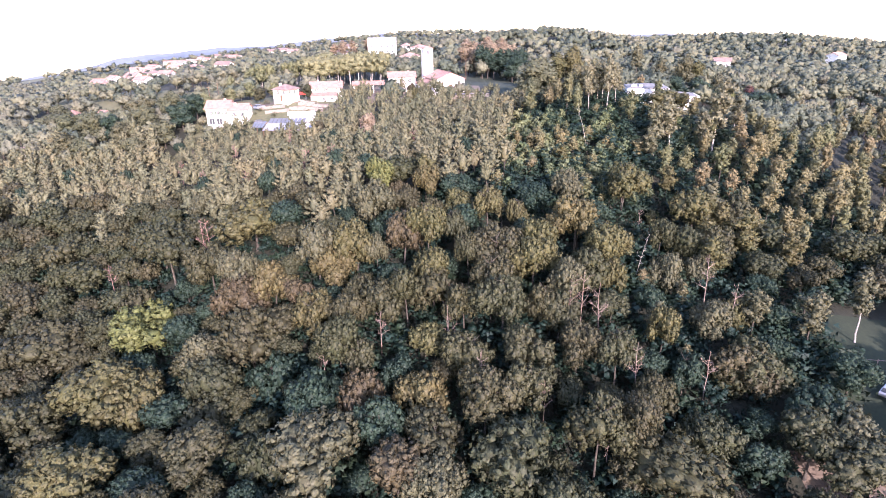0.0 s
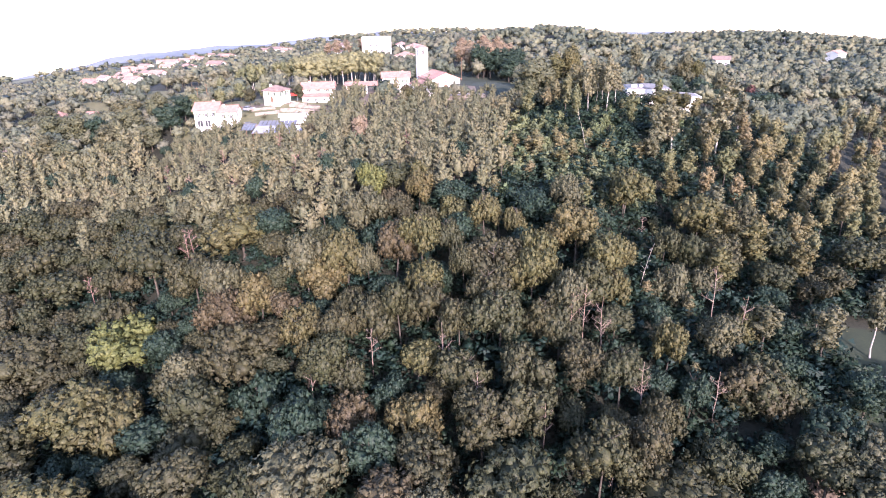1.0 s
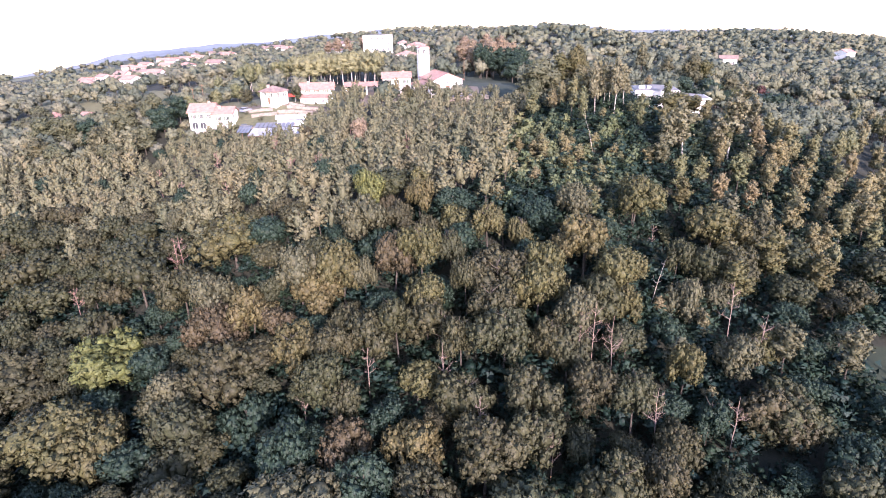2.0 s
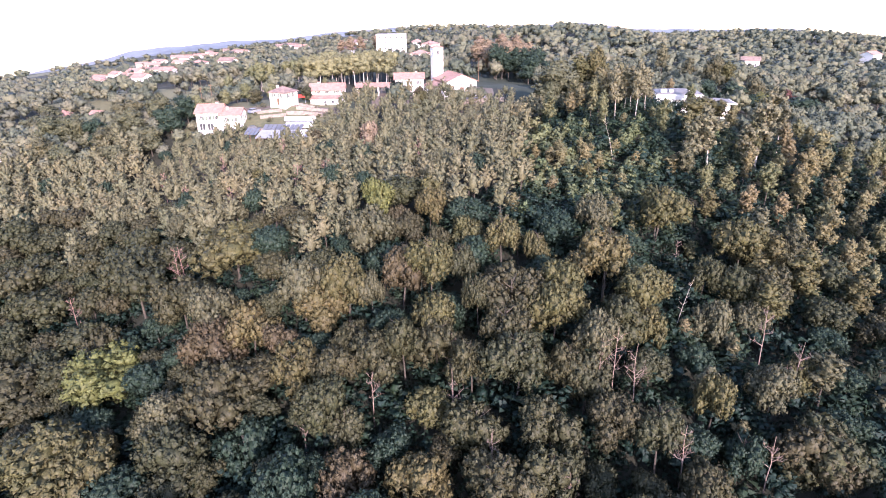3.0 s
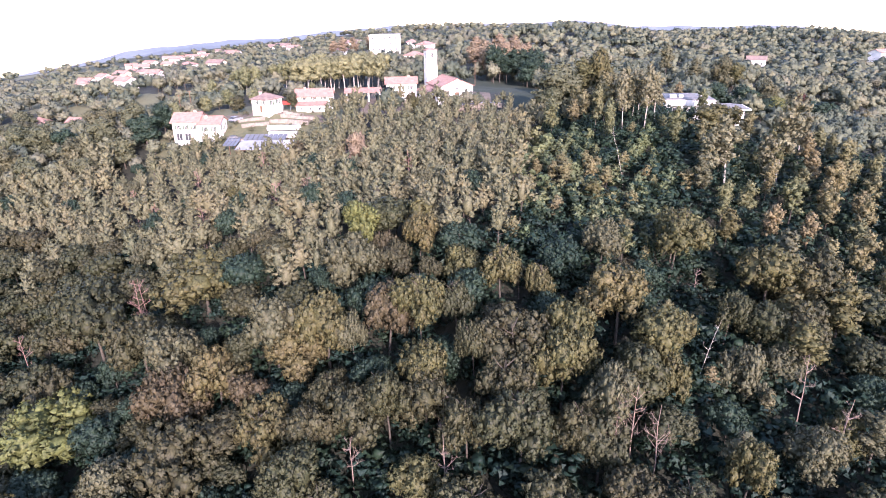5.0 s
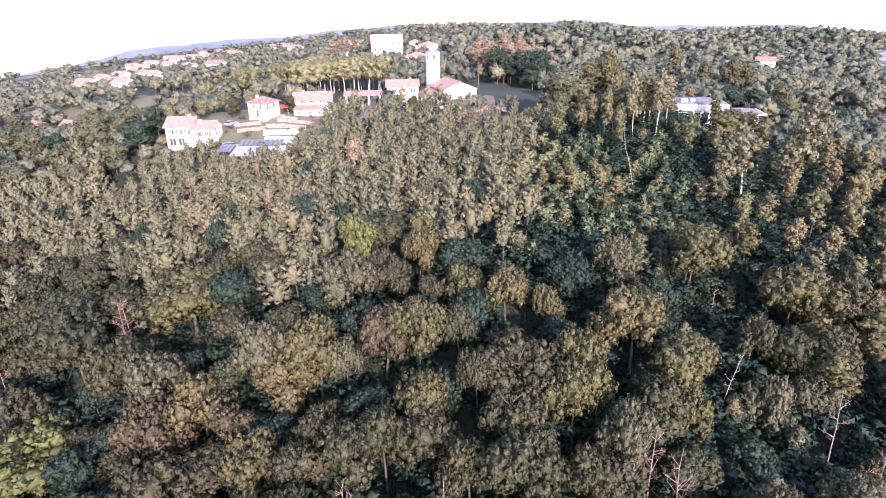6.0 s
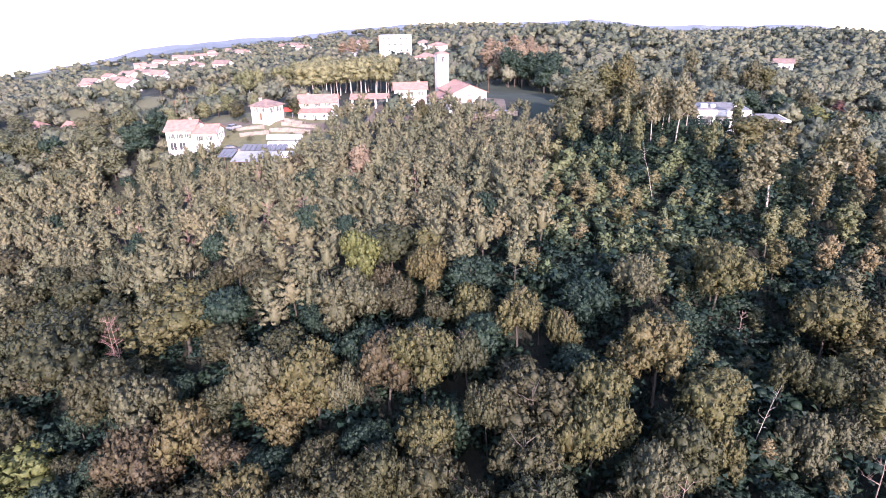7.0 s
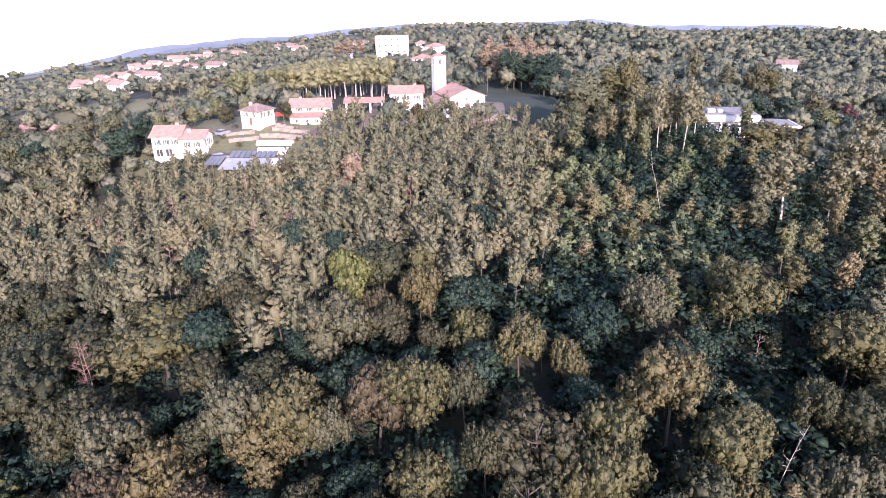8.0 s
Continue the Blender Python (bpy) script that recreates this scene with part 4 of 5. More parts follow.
# woods beyond the village and on the far hills
rng_f = random.Random(33)
far = list(stuff["far"])
while len(far) < 3250:
    d, az = 190 + 460 * rng_f.random() ** 0.8, radians(rng_f.uniform(-42, 38))
    x, y = d * math.sin(az), 20 + d * math.cos(az)
    if y < 200 or is_bare(x, y) or any(abs(x - a) < 9 and -14 < y - b < 6 for a, b in HOMES if b > 300):
        continue
    if x < -60 and y > 330 and rng_f.random() < 0.1:
        continue
    far.append((x, y, rng_f.uniform(0.7, 1.25) * (0.85 if x < -20 else 0.88 if y > 300 else 0.95), rng_f.uniform(0.85, 1.2), min(max(0.22 + 0.2 * math.sin(x * 0.045 + 1.7 * math.sin(y * 0.03)) + rng_f.uniform(-0.2, 0.24), 0), 1) if x > 40 else min(max(0.47 + 0.36 * math.sin(x * 0.06 + 2 * math.sin(y * 0.045)) + rng_f.uniform(-0.32, 0.32), 0), 1)))
# and thinner belts of trees out towards the plain
while len(far) < 3800:
    d, az = rng_f.uniform(270, 640), radians(rng_f.uniform(5, 40))
    far.append((d * math.sin(az), 20 + d * math.cos(az), rng_f.uniform(0.7, 1.05), rng_f.uniform(0.95, 1.3), 0.04 + 0.3 * rng_f.random()))
while len(far) < 4450:
    d, az = rng_f.uniform(600, 1000), radians(rng_f.uniform(-44, 38))
    far.append((d * math.sin(az), 20 + d * math.cos(az), rng_f.uniform(0.7, 1.2), rng_f.uniform(1.0, 1.6), rng_f.random()))
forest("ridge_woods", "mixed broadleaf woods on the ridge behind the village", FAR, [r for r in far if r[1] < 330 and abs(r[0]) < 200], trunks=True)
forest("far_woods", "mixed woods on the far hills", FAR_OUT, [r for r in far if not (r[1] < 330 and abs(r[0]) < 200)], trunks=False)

# ---- houses ----
def facade(bm, axis, at, a0, a1, z0, z1, holes, thick=0.3, side=1):
    """A wall in the plane axis = at, from a0 to a1 and z0 to z1, with openings (a0, z0, a1, z1) through it. side: which way it thickens."""
    us = sorted({a0, a1, *(h[0] for h in holes), *(h[2] for h in holes)})
    zs = sorted({z0, z1, *(h[1] for h in holes), *(h[3] for h in holes)})
    lo, hi = min(at, at + side * thick), max(at, at + side * thick)
    for u0, u1 in zip(us, us[1:]):
        for w0, w1 in zip(zs, zs[1:]):
            um, wm = (u0 + u1) / 2, (w0 + w1) / 2
            if any(h[0] < um < h[2] and h[1] < wm < h[3] for h in holes):
                continue
            if axis == "y":
                box(bm, u0, lo, w0, u1, hi, w1)
            else:
                box(bm, lo, u0, w0, hi, u1, w1)


def opening(parent, axis, at, h, side=1, shutters=True, kind="window"):
    """A window or door set back in its opening, with frame, pane and open shutters."""
    a0, z0, a1, z1 = h
    d = 0.14 * side

    def slab(lo_a, lo_z, hi_a, hi_z, near, deep):
        lo, hi = sorted((at + near, at + deep))
        return (lo_a, lo, lo_z, hi_a, hi, hi_z) if axis == "y" else (lo, lo_a, lo_z, hi, hi_a, hi_z)

    if kind == "door":
        return part("door", boxes(slab(a0, z0, a1, z1, d, d + 0.06 * side)), M_WOOD, parent, "brown wooden door")
    t = 0.07
    fr = part("window", boxes(slab(a0, z0, a0 + t, z1, d, d + 0.07 * side), slab(a1 - t, z0, a1, z1, d, d + 0.07 * side),
                              slab(a0 + t, z0, a1 - t, z0 + t, d, d + 0.07 * side), slab(a0 + t, z1 - t, a1 - t, z1, d, d + 0.07 * side),
                              slab((a0 + a1) / 2 - t / 2, z0 + t, (a0 + a1) / 2 + t / 2, z1 - t, d, d + 0.07 * side)), M_WHITE, parent)
    part("pane", boxes(slab(a0 + t, z0 + t, a1 - t, z1 - t, d + 0.02 * side, d + 0.04 * side)), M_GLASS, fr, "dark glass pane")
    part("sill", boxes(slab(a0 - 0.08, z0 - 0.08, a1 + 0.08, z0 - 0.002, -0.08 * side, 0.1 * side)), M_GREYW, fr)
    if shutters and a1 - a0 < 1.3:
        w = (a1 - a0) / 2
        for s0, s1 in ((a0 - w - 0.02, a0 - 0.02), (a1 + 0.02, a1 + w + 0.02)):
            part("shutter", boxes(slab(s0, z0, s1, z1, -0.05 * side, -0.005 * side)), M_SHUTTER, fr, "dark green louvred shutter")
    return fr


def gable_roof(w, d, h, rise, over=0.5, thick=0.16, axis="x"):
    """Two slopes with their ridge along x (or y), with eaves that reach past the walls."""
    bm = bmesh.new()
    if axis == "y":
        w, d = d, w
    k = rise / (d / 2)
    for s in (-1, 1):
        e = s * (d / 2 + over)
        ze = h - k * over
        low = [(-w / 2 - over, e, ze), (w / 2 + over, e, ze), (w / 2 + over, 0, h + rise), (-w / 2 - over, 0, h + rise)]
        if s > 0:
            low = [low[1], low[0], low[3], low[2]]
        prism(bm, low, [(x, y, z + thick) for x, y, z in low])
    # the row of ridge tiles
    box(bm, -w / 2 - over, -0.14, h + rise + thick - 0.04, w / 2 + over, 0.14, h + rise + thick + 0.09)
    if axis == "y":
        bmesh.ops.rotate(bm, verts=bm.verts, matrix=Matrix.Rotation(math.pi / 2, 3, "Z"))
    return bm


def hip_roof(w, d, h, rise, over=0.5, thick=0.16):
    bm = bmesh.new()
    a, b = w / 2 + over, d / 2 + over
    z = h - rise * over / (min(w, d) / 2)
    r = max(a - b, 0.05)
    q = max(b - a, 0.05) if d > w else 0.0
    low = [bm.verts.new(c) for c in ((-a, -b, z), (a, -b, z), (a, b, z), (-a, b, z))]
    mid = [bm.verts.new(c) for c in ((-a, -b, z + thick), (a, -b, z + thick), (a, b, z + thick), (-a, b, z + thick))]
    bm.faces.new(low[::-1])
    for i in range(4):
        bm.faces.new((low[i], low[(i + 1) % 4], mid[(i + 1) % 4], mid[i]))
    if d > w:
        t0, t1 = bm.verts.new((0, -q, h + rise + thick)), bm.verts.new((0, q, h + rise + thick))
        for f in ((mid[0], mid[1], t0), (mid[1], mid[2], t1, t0), (mid[2], mid[3], t1), (mid[3], mid[0], t0, t1)):
            bm.faces.new(f)
    else:
        t0, t1 = bm.verts.new((-r, 0, h + rise + thick)), bm.verts.new((r, 0, h + rise + thick))
        for f in ((mid[0], mid[1], t1, t0), (mid[1], mid[2], t1), (mid[2], mid[3], t0, t1), (mid[3], mid[0], t0)):
            bm.faces.new(f)
    return bm


def volume(parent, w, d, h, roof, rise, front=(), right=(), left=(), back=(), wall_mat=None, roof_mat=None, at=(0, 0, 0), over=0.5, chimney=None, shutters=True):
    """A block of a house: four walls with openings, gables, roof, windows, chimney. Openings: (centre, sill height, width, height, kind)."""
    wall_mat, roof_mat = wall_mat or M_WHITE, roof_mat or M_TILE
    hold = parent
    made = []

    def holes(rows):
        return [(c - ww / 2, s, c + ww / 2, s + hh) for c, s, ww, hh, *_ in rows]

    bm = bmesh.new()
    base = -2.0
    facade(bm, "y", -d / 2, -w / 2, w / 2, base, h, holes(front), side=1)
    facade(bm, "y", d / 2, -w / 2, w / 2, base, h, holes(back), side=-1)
    facade(bm, "x", w / 2, -d / 2 + 0.3, d / 2 - 0.3, base, h, holes(right), side=-1)
    facade(bm, "x", -w / 2, -d / 2 + 0.3, d / 2 - 0.3, base, h, holes(left), side=1)
    box(bm, -w / 2 + 0.3, -d / 2 + 0.3, h - 0.25, w / 2 - 0.3, d / 2 - 0.3, h - 0.02)
    if roof == "gable_x":
        for x0, x1 in ((-w / 2, -w / 2 + 0.3), (w / 2 - 0.3, w / 2)):
            prism(bm, [(x0, -d / 2, h), (x0, d / 2, h), (x0, 0, h + rise)], [(x1, -d / 2, h), (x1, d / 2, h), (x1, 0, h + rise)])
    if roof == "gable_y":
        for y0, y1 in ((-d / 2, -d / 2 + 0.3), (d / 2 - 0.3, d / 2)):
            prism(bm, [(-w / 2, y0, h), (w / 2, y0, h), (0, y0, h + rise)], [(-w / 2, y1, h), (w / 2, y1, h), (0, y1, h + rise)])
    made.append(part("wall", bm, wall_mat, hold))
    if roof == "gable_x":
        made.append(part("roof", gable_roof(w, d, h + 0.01, rise, over), roof_mat, hold))
    elif roof == "gable_y":
        made.append(part("roof", gable_roof(w, d, h + 0.01, rise, over, axis="y"), roof_mat, hold))
    elif roof == "hip":
        made.append(part("roof", hip_roof(w, d, h + 0.01, rise, over), roof_mat, hold))
    elif roof == "lean":
        e = d / 2 + over
        low = [(-w / 2 - over, -e, h - 0.15), (w / 2 + over, -e, h - 0.15), (w / 2 + over, d / 2, h + rise), (-w / 2 - over, d / 2, h + rise)]
        made.append(part("roof", prism(bmesh.new(), low, [(x, y, z + 0.14) for x, y, z in low]), roof_mat, hold))
    elif roof == "shed_l":
        a = w / 2 + over
        low = [(-a, -d / 2 - over, h - 0.15), (w / 2, -d / 2 - over, h + rise), (w / 2, d / 2 + over, h + rise), (-a, d / 2 + over, h - 0.15)]
        made.append(part("roof", prism(bmesh.new(), low, [(x, y, z + 0.14) for x, y, z in low]), roof_mat, hold))
    elif roof == "flat":
        made.append(part("roof", boxes((-w / 2 - over, -d / 2 - over, h + 0.01, w / 2 + over, d / 2 + over, h + 0.3)), roof_mat, hold))
    for rows, axis, pos, side in ((front, "y", -d / 2, 1), (back, "y", d / 2, -1), (right, "x", w / 2, -1), (left, "x", -w / 2, 1)):
        for c, s, ww, hh, *k in rows:
            made.append(opening(hold, axis, pos, (c - ww / 2, s, c + ww / 2, s + hh), side, shutters, k[0] if k else "window"))
    if chimney:
        cx, cy, ch = chimney
        st = part("chimney", boxes((cx - 0.3, cy - 0.3, h + 0.1, cx + 0.3, cy + 0.3, h + rise + ch)), wall_mat, hold)
        part("chimney_cap", boxes((cx - 0.42, cy - 0.42, h + rise + ch + 0.002, cx + 0.42, cy + 0.42, h + rise + ch + 0.12)), roof_mat, st)
        made.append(st)
    if tuple(at) != (0, 0, 0):
        for ob in made:
            ob.location = at
    return made


def house(name, x, y, z, yaw, label, category="house", group=""):
    return thing(name, pose(x, y, z, 0, 0, yaw), label, category, group)


def row(n, a0, a1, sill, w, h, kind="window"):
    return [(a0 + (a1 - a0) * (i + 0.5) / n, sill, w, h, kind) for i in range(n)]


# the white house with two blocks
hz = 28.6
h1 = house("white_house", -70.5, 199.5, hz, 4, "white two-block farmhouse with clay-tiled roofs above the wood")
volume(h1, 7.2, 8, 5.2, "gable_x", 1.9, front=row(3, -3.2, 3.2, 3.1, 0.8, 1.3) + row(2, -3.3, 1.4, 0.1, 1.7, 2.0), left=row(2, -3, 3, 3.1, 0.9, 1.3), at=(-3.2, 0, 0), chimney=(1.5, 1.0, 0.5))
volume(h1, 5.8, 7, 4.6, "gable_x", 1.5, front=row(2, -2.4, 2.4, 2.6, 0.8, 1.3), right=row(2, -2.6, 2.6, 2.6, 0.9, 1.4) + row(1, -1, 1, 0.0, 1.1, 2.1, "door"), at=(3.35, -1.2, 0), chimney=(-1.2, -0.8, 0.5))
# the house with a hipped roof
h2 = house("hipped_house", -54.6, 210, 34.2, -24, "white two-storey house with a hipped weathered roof")
volume(h2, 6.0, 6.2, 3.9, "hip", 1.4, front=row(2, -2.4, 2.4, 2.2, 0.7, 1.2) + row(1, -1, 1.5, 0.0, 1.0, 2.1, "door"), right=row(2, -2.6, 2.6, 2.0, 0.8, 1.4), left=row(1, -2, 2, 2.2, 0.8, 1.2), roof_mat=M_TILE_OLD, chimney=(-2.5, 0.5, 0.2))
# the long house with a lower front
h3 = house("long_house", -43, 222, 32.6, 6, "long white house with a tiled lean-to along its front")
volume(h3, 11, 7, 4.6, "gable_x", 1.7, front=row(3, -4.5, 4.5, 3.4, 0.8, 0.9), right=row(2, -2.4, 2.4, 2.4, 0.9, 1.3), chimney=(-3, 0.6, 0.5))
volume(h3, 9, 3.4, 2.3, "lean", 0.75, front=row(3, -4, 4, 0.8, 0.9, 1.0), at=(-0.6, -5.21, 0), over=0.3, shutters=False)
# the church with bell tower and annexes
church = house("church", -1.0, 226.6, 35.2, 20, "white village church with clay-tiled roof and bell tower", "church")
volume(church, 10.4, 14, 4.2, "gable_y", 2.1, front=[(0, 0, 1.5, 2.4, "door"), (-2.8, 1.6, 0.7, 1.3), (2.8, 0.4, 1.1, 2.1), (0, 3.0, 0.9, 0.9)], left=row(3, -6, 6, 2.2, 0.8, 1.4), right=row(3, -6, 6, 2.2, 0.8, 1.4), shutters=False)
volume(church, 4.2, 11, 2.4, "shed_l", 1.3, front=[(0, 0.1, 0.9, 1.8, "door")], at=(-7.32, -0.8, 0), shutters=False)
volume(church, 3.4, 3.4, 14.0, "hip", 0.7, front=[(0, 11.6, 1.1, 1.7)], left=[(0, 11.6, 1.1, 1.7)], right=[(0, 11.6, 1.1, 1.7)], at=(-3.4, 8.75, 0), over=0.2, shutters=False)
rect = house("parish_house", -16.6, 230, 35.2, 6, "white two-storey parish house with red clay roof beside the church")
volume(rect, 9.6, 7, 4.5, "gable_x", 1.5, front=row(3, -4.4, 4.4, 2.6, 0.9, 1.2), right=[(-1.8, 0, 1.0, 2.0, "door"), (1.5, 2.4, 0.9, 1.2)], chimney=(2.5, 0.8, 0.4))
porch = house("long_shed", -28.6, 227, 34.6, 6, "open red-tiled shed on white pillars", "shed")
part("roof", gable_roof(11, 5, 2.8, 0.9, 0.4), M_TILE, porch)
for px in (-5.2, -1.7, 1.7, 5.2):
    for py in (-2.3, 2.3):
        part("pillar", boxes((px - 0.2, py - 0.2, -2.5, px + 0.2, py + 0.2, 2.85)), M_WHITE, porch)
# the tall white block behind
big = house("apartment_block", -40.5, 392, 35.6, 3, "tall plain white apartment block on the ridge", "building")
volume(big, 17, 12, 12, "flat", 0, front=[p for s in (1, 4, 7, 10) for p in row(5, -8, 8, s, 1.1, 1.3)], right=[p for s in (1, 4, 7, 10) for p in row(3, -5, 5, s, 1.1, 1.3)], over=0.2, roof_mat=M_GREYW, shutters=False)
# the modern villa
villa = house("modern_villa", 64.2, 200.5, 33.2, -8, "modern white villa with white fascia and low grey roof", "house")
volume(villa, 11, 8.5, 4.4, "none", 0, front=row(4, -5.2, 5.2, 0.2, 1.8, 2.3), right=row(2, -4, 4, 0.5, 1.6, 1.6), shutters=False)
part("fascia", boxes((-6.4, -6.0, 3.3, 6.4, 5.2, 4.7)), M_WHITE, villa, "deep white rendered fascia")
part("upper_roof", hip_roof(12, 10.6, 4.8, 0.9, 0.2), M_SLATE, villa, "low grey roof")
for px in (-5.9, -2.0, 2.0, 5.9):
    part("column", boxes((px - 0.2, -5.8, -2, px + 0.2, -5.4, 3.3)), M_WHITE, villa, "white square column")
part("balcony", boxes((-6.2, -6.0, 0.35, 2.2, -5.82, 1.1)), M_WHITE, villa, "white balcony parapet")
volume(villa, 8.6, 7, 2.5, "hip", 0.7, front=row(2, -4, 4, 0.3, 2.0, 2.0), roof_mat=M_SLATE, at=(9.9, -1.2, 0), over=1.0, shutters=False)
part("wing_fascia", boxes((4.7, -6.0, 2.1, 15.3, -5.72, 2.5), (15.3, -6.0, 2.1, 15.55, 3.4, 2.5)), M_WHITE, villa, "thin white eaves board")
part("rooflight", boxes((-5.0, -4.2, 4.8, -3.4, -2.8, 5.9), (-2.6, -4.0, 4.8, -1.6, -2.8, 5.8), (2.8, -3.4, 4.8, 3.5, -2.8, 6.0)), M_WHITE, villa, "white roof vents")
# houses of the village
rng_v = random.Random(4)
def village_house(x, y, yaw, w=11, d=8, h=5.4, roof="gable_x", wall=None, tile=None, label="pale village house with clay-tiled roof on the far slope"):
    ob = house("village_house", x, y, float(height(x, y)) + 0.2, yaw, label, group="houses of the village")
    volume(ob, w, d, h, roof, 1.7, front=(row(3, -w / 2 + 0.6, w / 2 - 0.6, 3.1, 0.9, 1.3) if h > 4.5 else []) + row(3, -w / 2 + 0.6, w / 2 - 0.6, 0.6, 0.9, 1.5), right=row(2, -d / 2 + 0.6, d / 2 - 0.6, 0.9, 0.9, 1.3), wall_mat=wall, roof_mat=tile, shutters=False)
    return ob
for i, (x, y) in enumerate(HOMES):
    if i == 26:
        continue
    far_off = y > 500
    w = rng_v.uniform(9, 13) if far_off else rng_v.uniform(7, 10) if y > 300 else 6.2
    village_house(x, y, rng_v.uniform(-30, 30), w, rng_v.uniform(7.5, 9.5) if y > 300 else 5.5, rng_v.uniform(4.6, 6) if y > 300 else 2.7, rng_v.choice(("gable_x", "hip", "gable_x")), rng_v.choice((M_WHITE, M_CREAM, M_WHITE)), rng_v.choice((M_TILE, M_TILE, M_TILE_OLD)))

# ---- the yard below the houses ----
def metal_shed():
    """An open shed under a sloping roof of ribbed sheets, on posts."""
    x0, x1, y0, y1 = -55.5, -41.0, 181.5, 187.6
    base = H(-48, 183)
    top = thing("metal_shed", pose(0, 0, 0), "open shed with bluish galvanised sheet roof below the houses", "shed")
    z0, z1 = 28.9, 30.1
    n = 14
    w = (x1 - x0) / n
    for i in range(n):
        bm = bmesh.new()
        a = x0 + i * w
        edge = []
        for k in range(4):
            b0, b1, b2 = a + k * w / 4, a + (k + 0.55) * w / 4, a + (k + 0.98) * w / 4
            edge += [(b0, 0.05), (b1, 0.05), (b1 + 0.01, 0.0), (b2, 0.0)]
        edge += [(p, q - 0.02) for p, q in edge[::-1]]
        prism(bm, [(p, y0, z0 + q) for p, q in edge], [(p, y1, z1 + q) for p, q in edge])
        part("sheet", bm, M_TARP if i in (11, 12) else M_METAL, top)
    for px in np.linspace(x0 + 0.4, x1 - 0.4, 5):
        part("post", boxes((px - 0.1, y0 + 0.3, base - 1.5, px + 0.1, y0 + 0.5, z0)), M_WOOD, top)
        part("post", boxes((px - 0.1, y1 - 0.5, base - 1.5, px + 0.1, y1 - 0.3, z1 - 0.1)), M_WOOD, top)
    part("back_wall", boxes((x0 + 0.3, y1 - 0.28, base - 1.5, x1 - 0.3, y1 - 0.1, z1 - 0.15)), M_STONE, top)
    part("beam", boxes((x0, y0 + 0.25, z0 - 0.2, x1, y0 + 0.5, z0 - 0.01)), M_WOOD, top)


metal_shed()


def panel_roof(x0, y0, x1, y1, z, rise, n, material, label):
    """A lower roof of separate dark panels on a frame."""
    top = thing("panel_roof", pose((x0 + x1) / 2, (y0 + y1) / 2, z), label, "shed")
    w, d = x1 - x0, y1 - y0
    for i in range(n):
        a = -w / 2 + i * w / n
        low = [(a, -d / 2, 0), (a + w / n * 0.86, -d / 2, 0), (a + w / n * 0.86, d / 2, rise), (a, d / 2, rise)]
        part("panel", prism(bmesh.new(), low, [(p, q, r + 0.06) for p, q, r in low]), material, top)
    for px in (-w / 2 + 0.2, 0, w / 2 - 0.2):
        part("leg", boxes((px - 0.07, d / 2 - 0.3, -4, px + 0.07, d / 2 - 0.16, rise - 0.06)), M_WOOD, top)
        part("leg", boxes((px - 0.07, -d / 2 + 0.1, -4, px + 0.07, -d / 2 + 0.24, -0.01)), M_WOOD, top)


panel_roof(-59.8, 184.5, -56.0, 189.2, 29.3, 1.0, 4, M_BLUE, "bluish-grey sloping panels on wooden legs beside the shed")
panel_roof(-55.5, 188.6, -44.0, 191.8, 30.0, 0.9, 9, M_BLUE, "row of dark tilted panels behind the shed")


def polytunnel(x, y, z, w, d, h):
    """A half-round film tunnel over hoops."""
    top = thing("polytunnel", pose(x, y, z, 0, 0, 2), "low white film tunnel in the terraced garden", "greenhouse")
    n = 12
    arc = [(-d / 2 * math.cos(math.pi * i / n), h * math.sin(math.pi * i / n)) for i in range(n + 1)]
    loop = arc + [(p * 0.985, q * 0.985) for p, q in arc[::-1]]
    bm = prism(bmesh.new(), [(-w / 2, p, q) for p, q in loop], [(w / 2, p, q) for p, q in loop])
    part("film", bm, M_TARP, top)
    for px in np.linspace(-w / 2, w / 2, 5):
        v, f = tube([(px, -d / 2 * 1.01 * math.cos(math.pi * i / n), h * 1.01 * math.sin(math.pi * i / n)) for i in range(n + 1)], [0.04] * (n + 1), 5)
        hoop = new("hoop", mesh_from("hoop", v, f, M_METAL))
        hoop.parent = top


polytunnel(-46, 194.5, H(-46, 194.5), 8, 3.2, 1.6)
polytunnel(-47, 198.6, H(-47, 198.6), 9, 2.6, 1.2)


def terrace_wall(x0, x1, y, h, seed):
    """A dry-stone wall of uneven blocks along a terrace."""
    rng = random.Random(seed)
    top = thing("terrace_wall", pose((x0 + x1) / 2, y, H((x0 + x1) / 2, y)), "pale dry-stone terrace wall across the garden", "wall", "terrace walls")
    n = max(int((x1 - x0) / 1.3), 3)
    w = (x1 - x0) / n
    for i in range(n):
        a = -(x1 - x0) / 2 + i * w
        zz = H((x0 + x1) / 2 + a, y) - H((x0 + x1) / 2, y)
        for k in range(2):
            j = rng.uniform(-0.06, 0.06)
            part("stone", boxes((a + 0.02, -0.3 + j, zz - 0.6 + k * (h + 0.6) / 2 + 0.01, a + w - 0.02, 0.3 + j, zz - 0.6 + (k + 1) * (h + 0.6) / 2 - 0.02 + rng.uniform(-0.04, 0.06))), M_STONE, top)


for i, (x0, x1, y, h) in enumerate([(-62, -50, 192.6, 1.0), (-60, -52, 201.5, 0.9), (-52, -41, 202.4, 1.0), (-50, -40, 206.8, 0.8), (-62, -54, 204.6, 0.8), (-50, -44, 209.5, 0.7)]):
    terrace_wall(x0, x1, y, h, i)
terrace_wall(1.5, 15, 214.8, 1.2, 11)
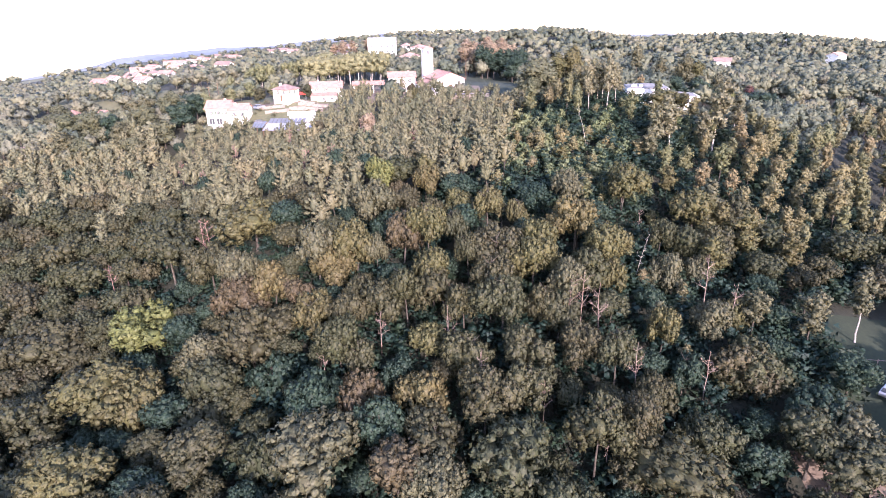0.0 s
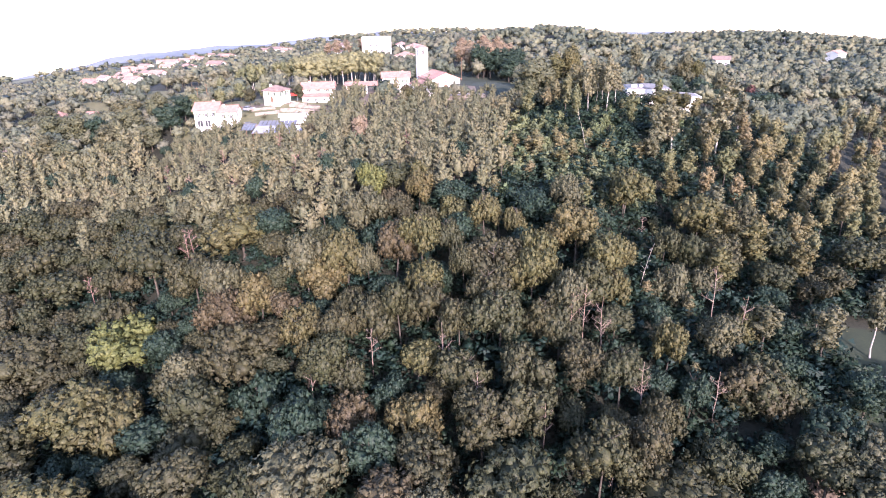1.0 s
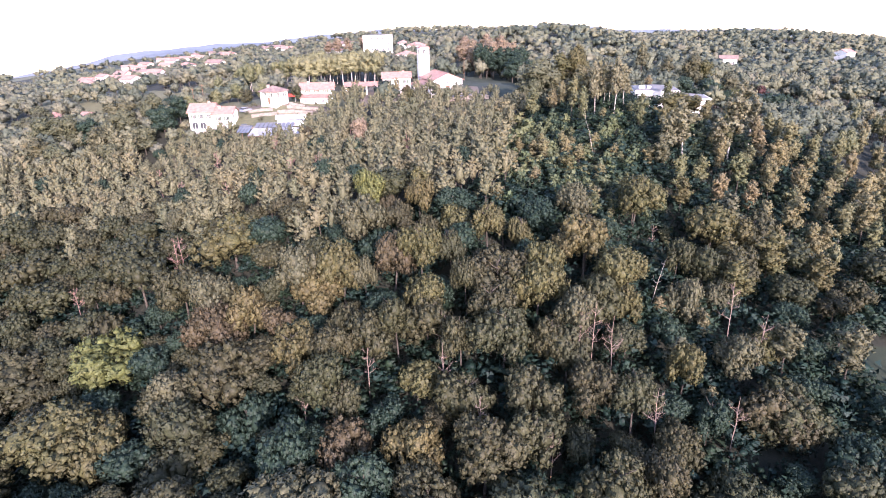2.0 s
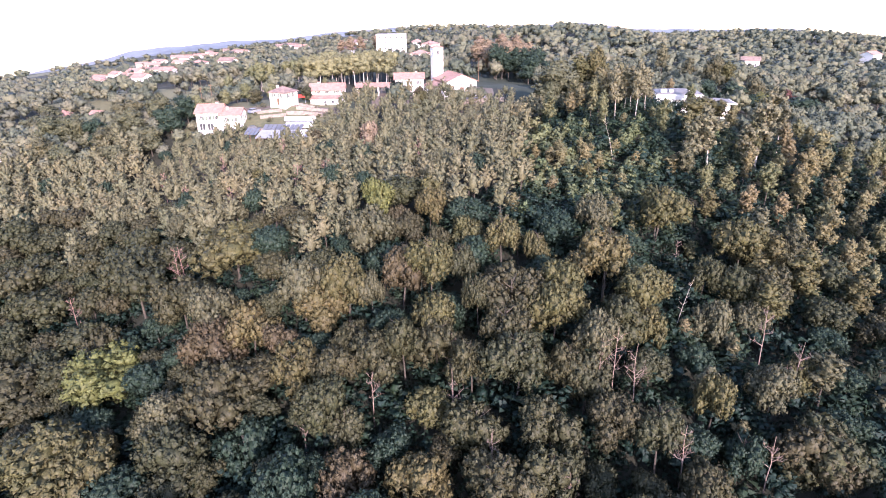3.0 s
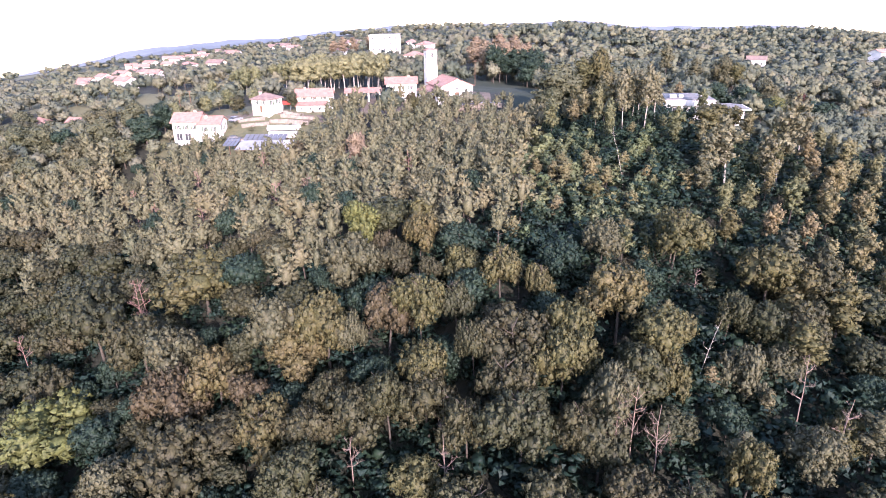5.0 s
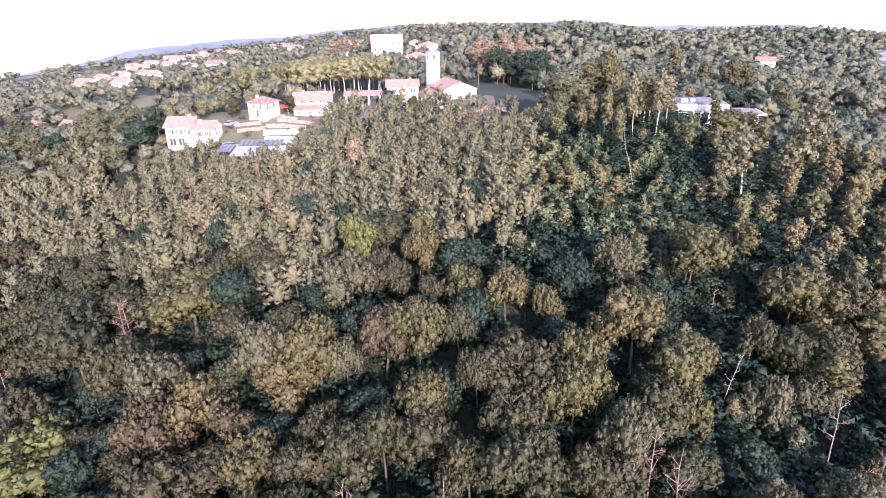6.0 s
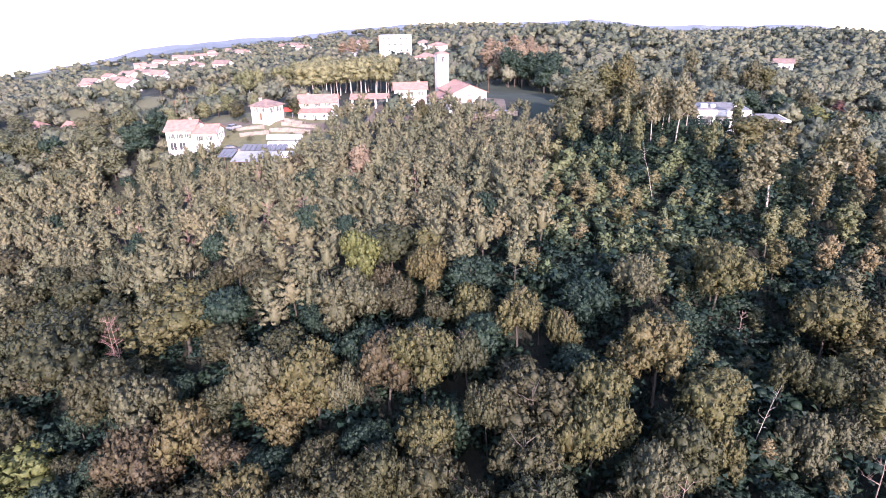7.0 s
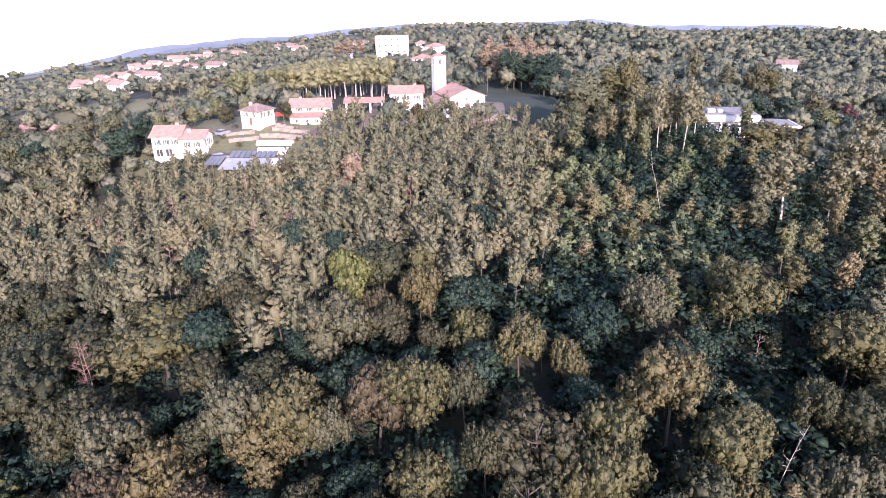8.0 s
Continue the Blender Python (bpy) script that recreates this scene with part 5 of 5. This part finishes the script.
# paved forecourt of the church
fore = thing("forecourt", pose(8.5, 218.2, H(8.5, 218.2), 0, 0, 8), "grey paved forecourt beside the church", "pavement", kind="structure")
rng_q = random.Random(2)
for i in range(8):
    for j in range(3):
        part("slab", boxes((-6 + i * 1.5 + 0.02, -2.2 + j * 1.5 + 0.02, -1.2, -6 + (i + 1) * 1.5 - 0.02, -2.2 + (j + 1) * 1.5 - 0.02, 0.35 + rng_q.uniform(0, 0.03))), M_PAVE, fore)


def awning(x, y, yaw):
    top = thing("canvas_awning", pose(x, y, H(x, y), 0, 0, yaw), "red canvas awning on poles beside the long house", "awning")
    low = [(-1.3, -1.1, 1.7), (1.3, -1.1, 1.7), (1.3, 1.1, 2.5), (-1.3, 1.1, 2.5)]
    part("canvas", prism(bmesh.new(), low, [(a, b, c + 0.04) for a, b, c in low]), M_RED, top)
    for px in (-1.25, 1.25):
        part("pole", boxes((px - 0.04, -1.08, -0.3, px + 0.04, -1.0, 1.7)), M_METAL, top)
        part("pole", boxes((px - 0.04, 1.0, -0.3, px + 0.04, 1.08, 2.5)), M_METAL, top)


awning(-50.4, 215.5, 5)


def car(x, y, yaw, paint, label):
    """A parked car: body, glasshouse, four wheels."""
    top = thing("parked_car", pose(x, y, H(x, y) + 0.02, 0, 0, yaw), label, "car")
    bm = bmesh.new()
    prof = [(-2.1, 0.35), (-2.15, 0.75), (-1.95, 0.95), (-1.2, 1.0), (1.0, 0.98), (2.0, 0.8), (2.15, 0.6), (2.1, 0.35)]
    prism(bm, [(a, -0.85, b) for a, b in prof], [(a, 0.85, b) for a, b in prof])
    bmesh.ops.bevel(bm, geom=bm.edges[:], offset=0.05, segments=2, affect="EDGES")
    part("body", bm, paint, top)
    bm = bmesh.new()
    prism(bm, [(-1.85, -0.76, 0.98), (1.15, -0.76, 0.97), (1.15, 0.76, 0.97), (-1.85, 0.76, 0.98)], [(-1.35, -0.6, 1.4), (0.3, -0.6, 1.42), (0.3, 0.6, 1.42), (-1.35, 0.6, 1.4)])
    part("glasshouse", bm, M_GLASS, top, "dark glazed car cabin")
    part("roof_panel", boxes((-1.32, -0.6, 1.402, 0.28, 0.6, 1.46)), paint, top)
    for px in (-1.3, 1.35):
        for py in (-0.8, 0.8):
            v, f = tube([(px, py - 0.1, 0.32), (px, py + 0.1, 0.32)], [0.32, 0.32], 14)
            ty = new("tyre", mesh_from("tyre", v, f, M_RUBBER))
            ty.parent = top
            bm = bmesh.new()
            ring = [(px + 0.31 * math.cos(k * 0.4488), 0, 0.32 + 0.31 * math.sin(k * 0.4488)) for k in range(14)]
            prism(bm, [(a, py - 0.105, c) for a, b, c in ring], [(a, py + 0.105, c) for a, b, c in ring])
            part("rim", bm, M_METAL, ty)


car(-59.5, 193.6, 20, M_DARKPAINT, "dark parked car under the houses")
car(-63.2, 206.2, 65, M_CARPAINT, "silver parked car on the track by the houses")
car(66.5, 76.5, 40, M_CARPAINT, "silver car parked on the grass clearing")


def pole(x, y, h, label="thin wooden utility pole"):
    top = thing("utility_pole", pose(x, y, H(x, y)), label, "pole", "utility poles")
    v, f = tube([(0, 0, -0.8), (0, 0, h * 0.5), (0, 0, h)], [0.13, 0.11, 0.08], 8)
    mast = new("mast", mesh_from("mast", v, f, M_WOOD))
    mast.parent = top
    part("crossarm", boxes((-0.7, -0.05, h - 0.5, 0.7, 0.05, h - 0.38)), M_WOOD, top)


pole(-82.5, 214, 9)
pole(-80.4, 217, 9)
pole(7.8, 262, 9)
pole(-9.6, 236.5, 8)
# a low rail fence round the clearing
fence = thing("rail_fence", pose(62, 84, H(62, 84), 0, 0, -12), "low pale rail fence across the clearing", "fence")
for i in range(9):
    zz = H(62 + 2.2 * i * math.cos(radians(-12)), 84 + 2.2 * i * math.sin(radians(-12))) - H(62, 84)
    part("post", boxes((2.2 * i - 0.06, -0.06, zz - 0.5, 2.2 * i + 0.06, 0.06, zz + 1.0)), M_DEAD, fence)
for i in range(8):
    za = H(62 + 2.2 * i * math.cos(radians(-12)), 84 + 2.2 * i * math.sin(radians(-12))) - H(62, 84)
    zb = H(62 + 2.2 * (i + 1) * math.cos(radians(-12)), 84 + 2.2 * (i + 1) * math.sin(radians(-12))) - H(62, 84)
    low = [(2.2 * i, -0.03, za + 0.8), (2.2 * i + 2.2, -0.04, zb + 0.8), (2.2 * i + 2.2, 0.04, zb + 0.8), (2.2 * i, 0.04, za + 0.8)]
    part("rail", prism(bmesh.new(), low, [(a, b, c + 0.07) for a, b, c in low]), M_DEAD, fence)

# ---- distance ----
# far hills on the horizon, one ridge behind another, haze mixed into their pale colour
M_HILLS = noisy("hazed_far_hills", (0.3, 0.31, 0.3), (0.4, 0.4, 0.38), 0.004, 1.0, 0.0, 9.0)
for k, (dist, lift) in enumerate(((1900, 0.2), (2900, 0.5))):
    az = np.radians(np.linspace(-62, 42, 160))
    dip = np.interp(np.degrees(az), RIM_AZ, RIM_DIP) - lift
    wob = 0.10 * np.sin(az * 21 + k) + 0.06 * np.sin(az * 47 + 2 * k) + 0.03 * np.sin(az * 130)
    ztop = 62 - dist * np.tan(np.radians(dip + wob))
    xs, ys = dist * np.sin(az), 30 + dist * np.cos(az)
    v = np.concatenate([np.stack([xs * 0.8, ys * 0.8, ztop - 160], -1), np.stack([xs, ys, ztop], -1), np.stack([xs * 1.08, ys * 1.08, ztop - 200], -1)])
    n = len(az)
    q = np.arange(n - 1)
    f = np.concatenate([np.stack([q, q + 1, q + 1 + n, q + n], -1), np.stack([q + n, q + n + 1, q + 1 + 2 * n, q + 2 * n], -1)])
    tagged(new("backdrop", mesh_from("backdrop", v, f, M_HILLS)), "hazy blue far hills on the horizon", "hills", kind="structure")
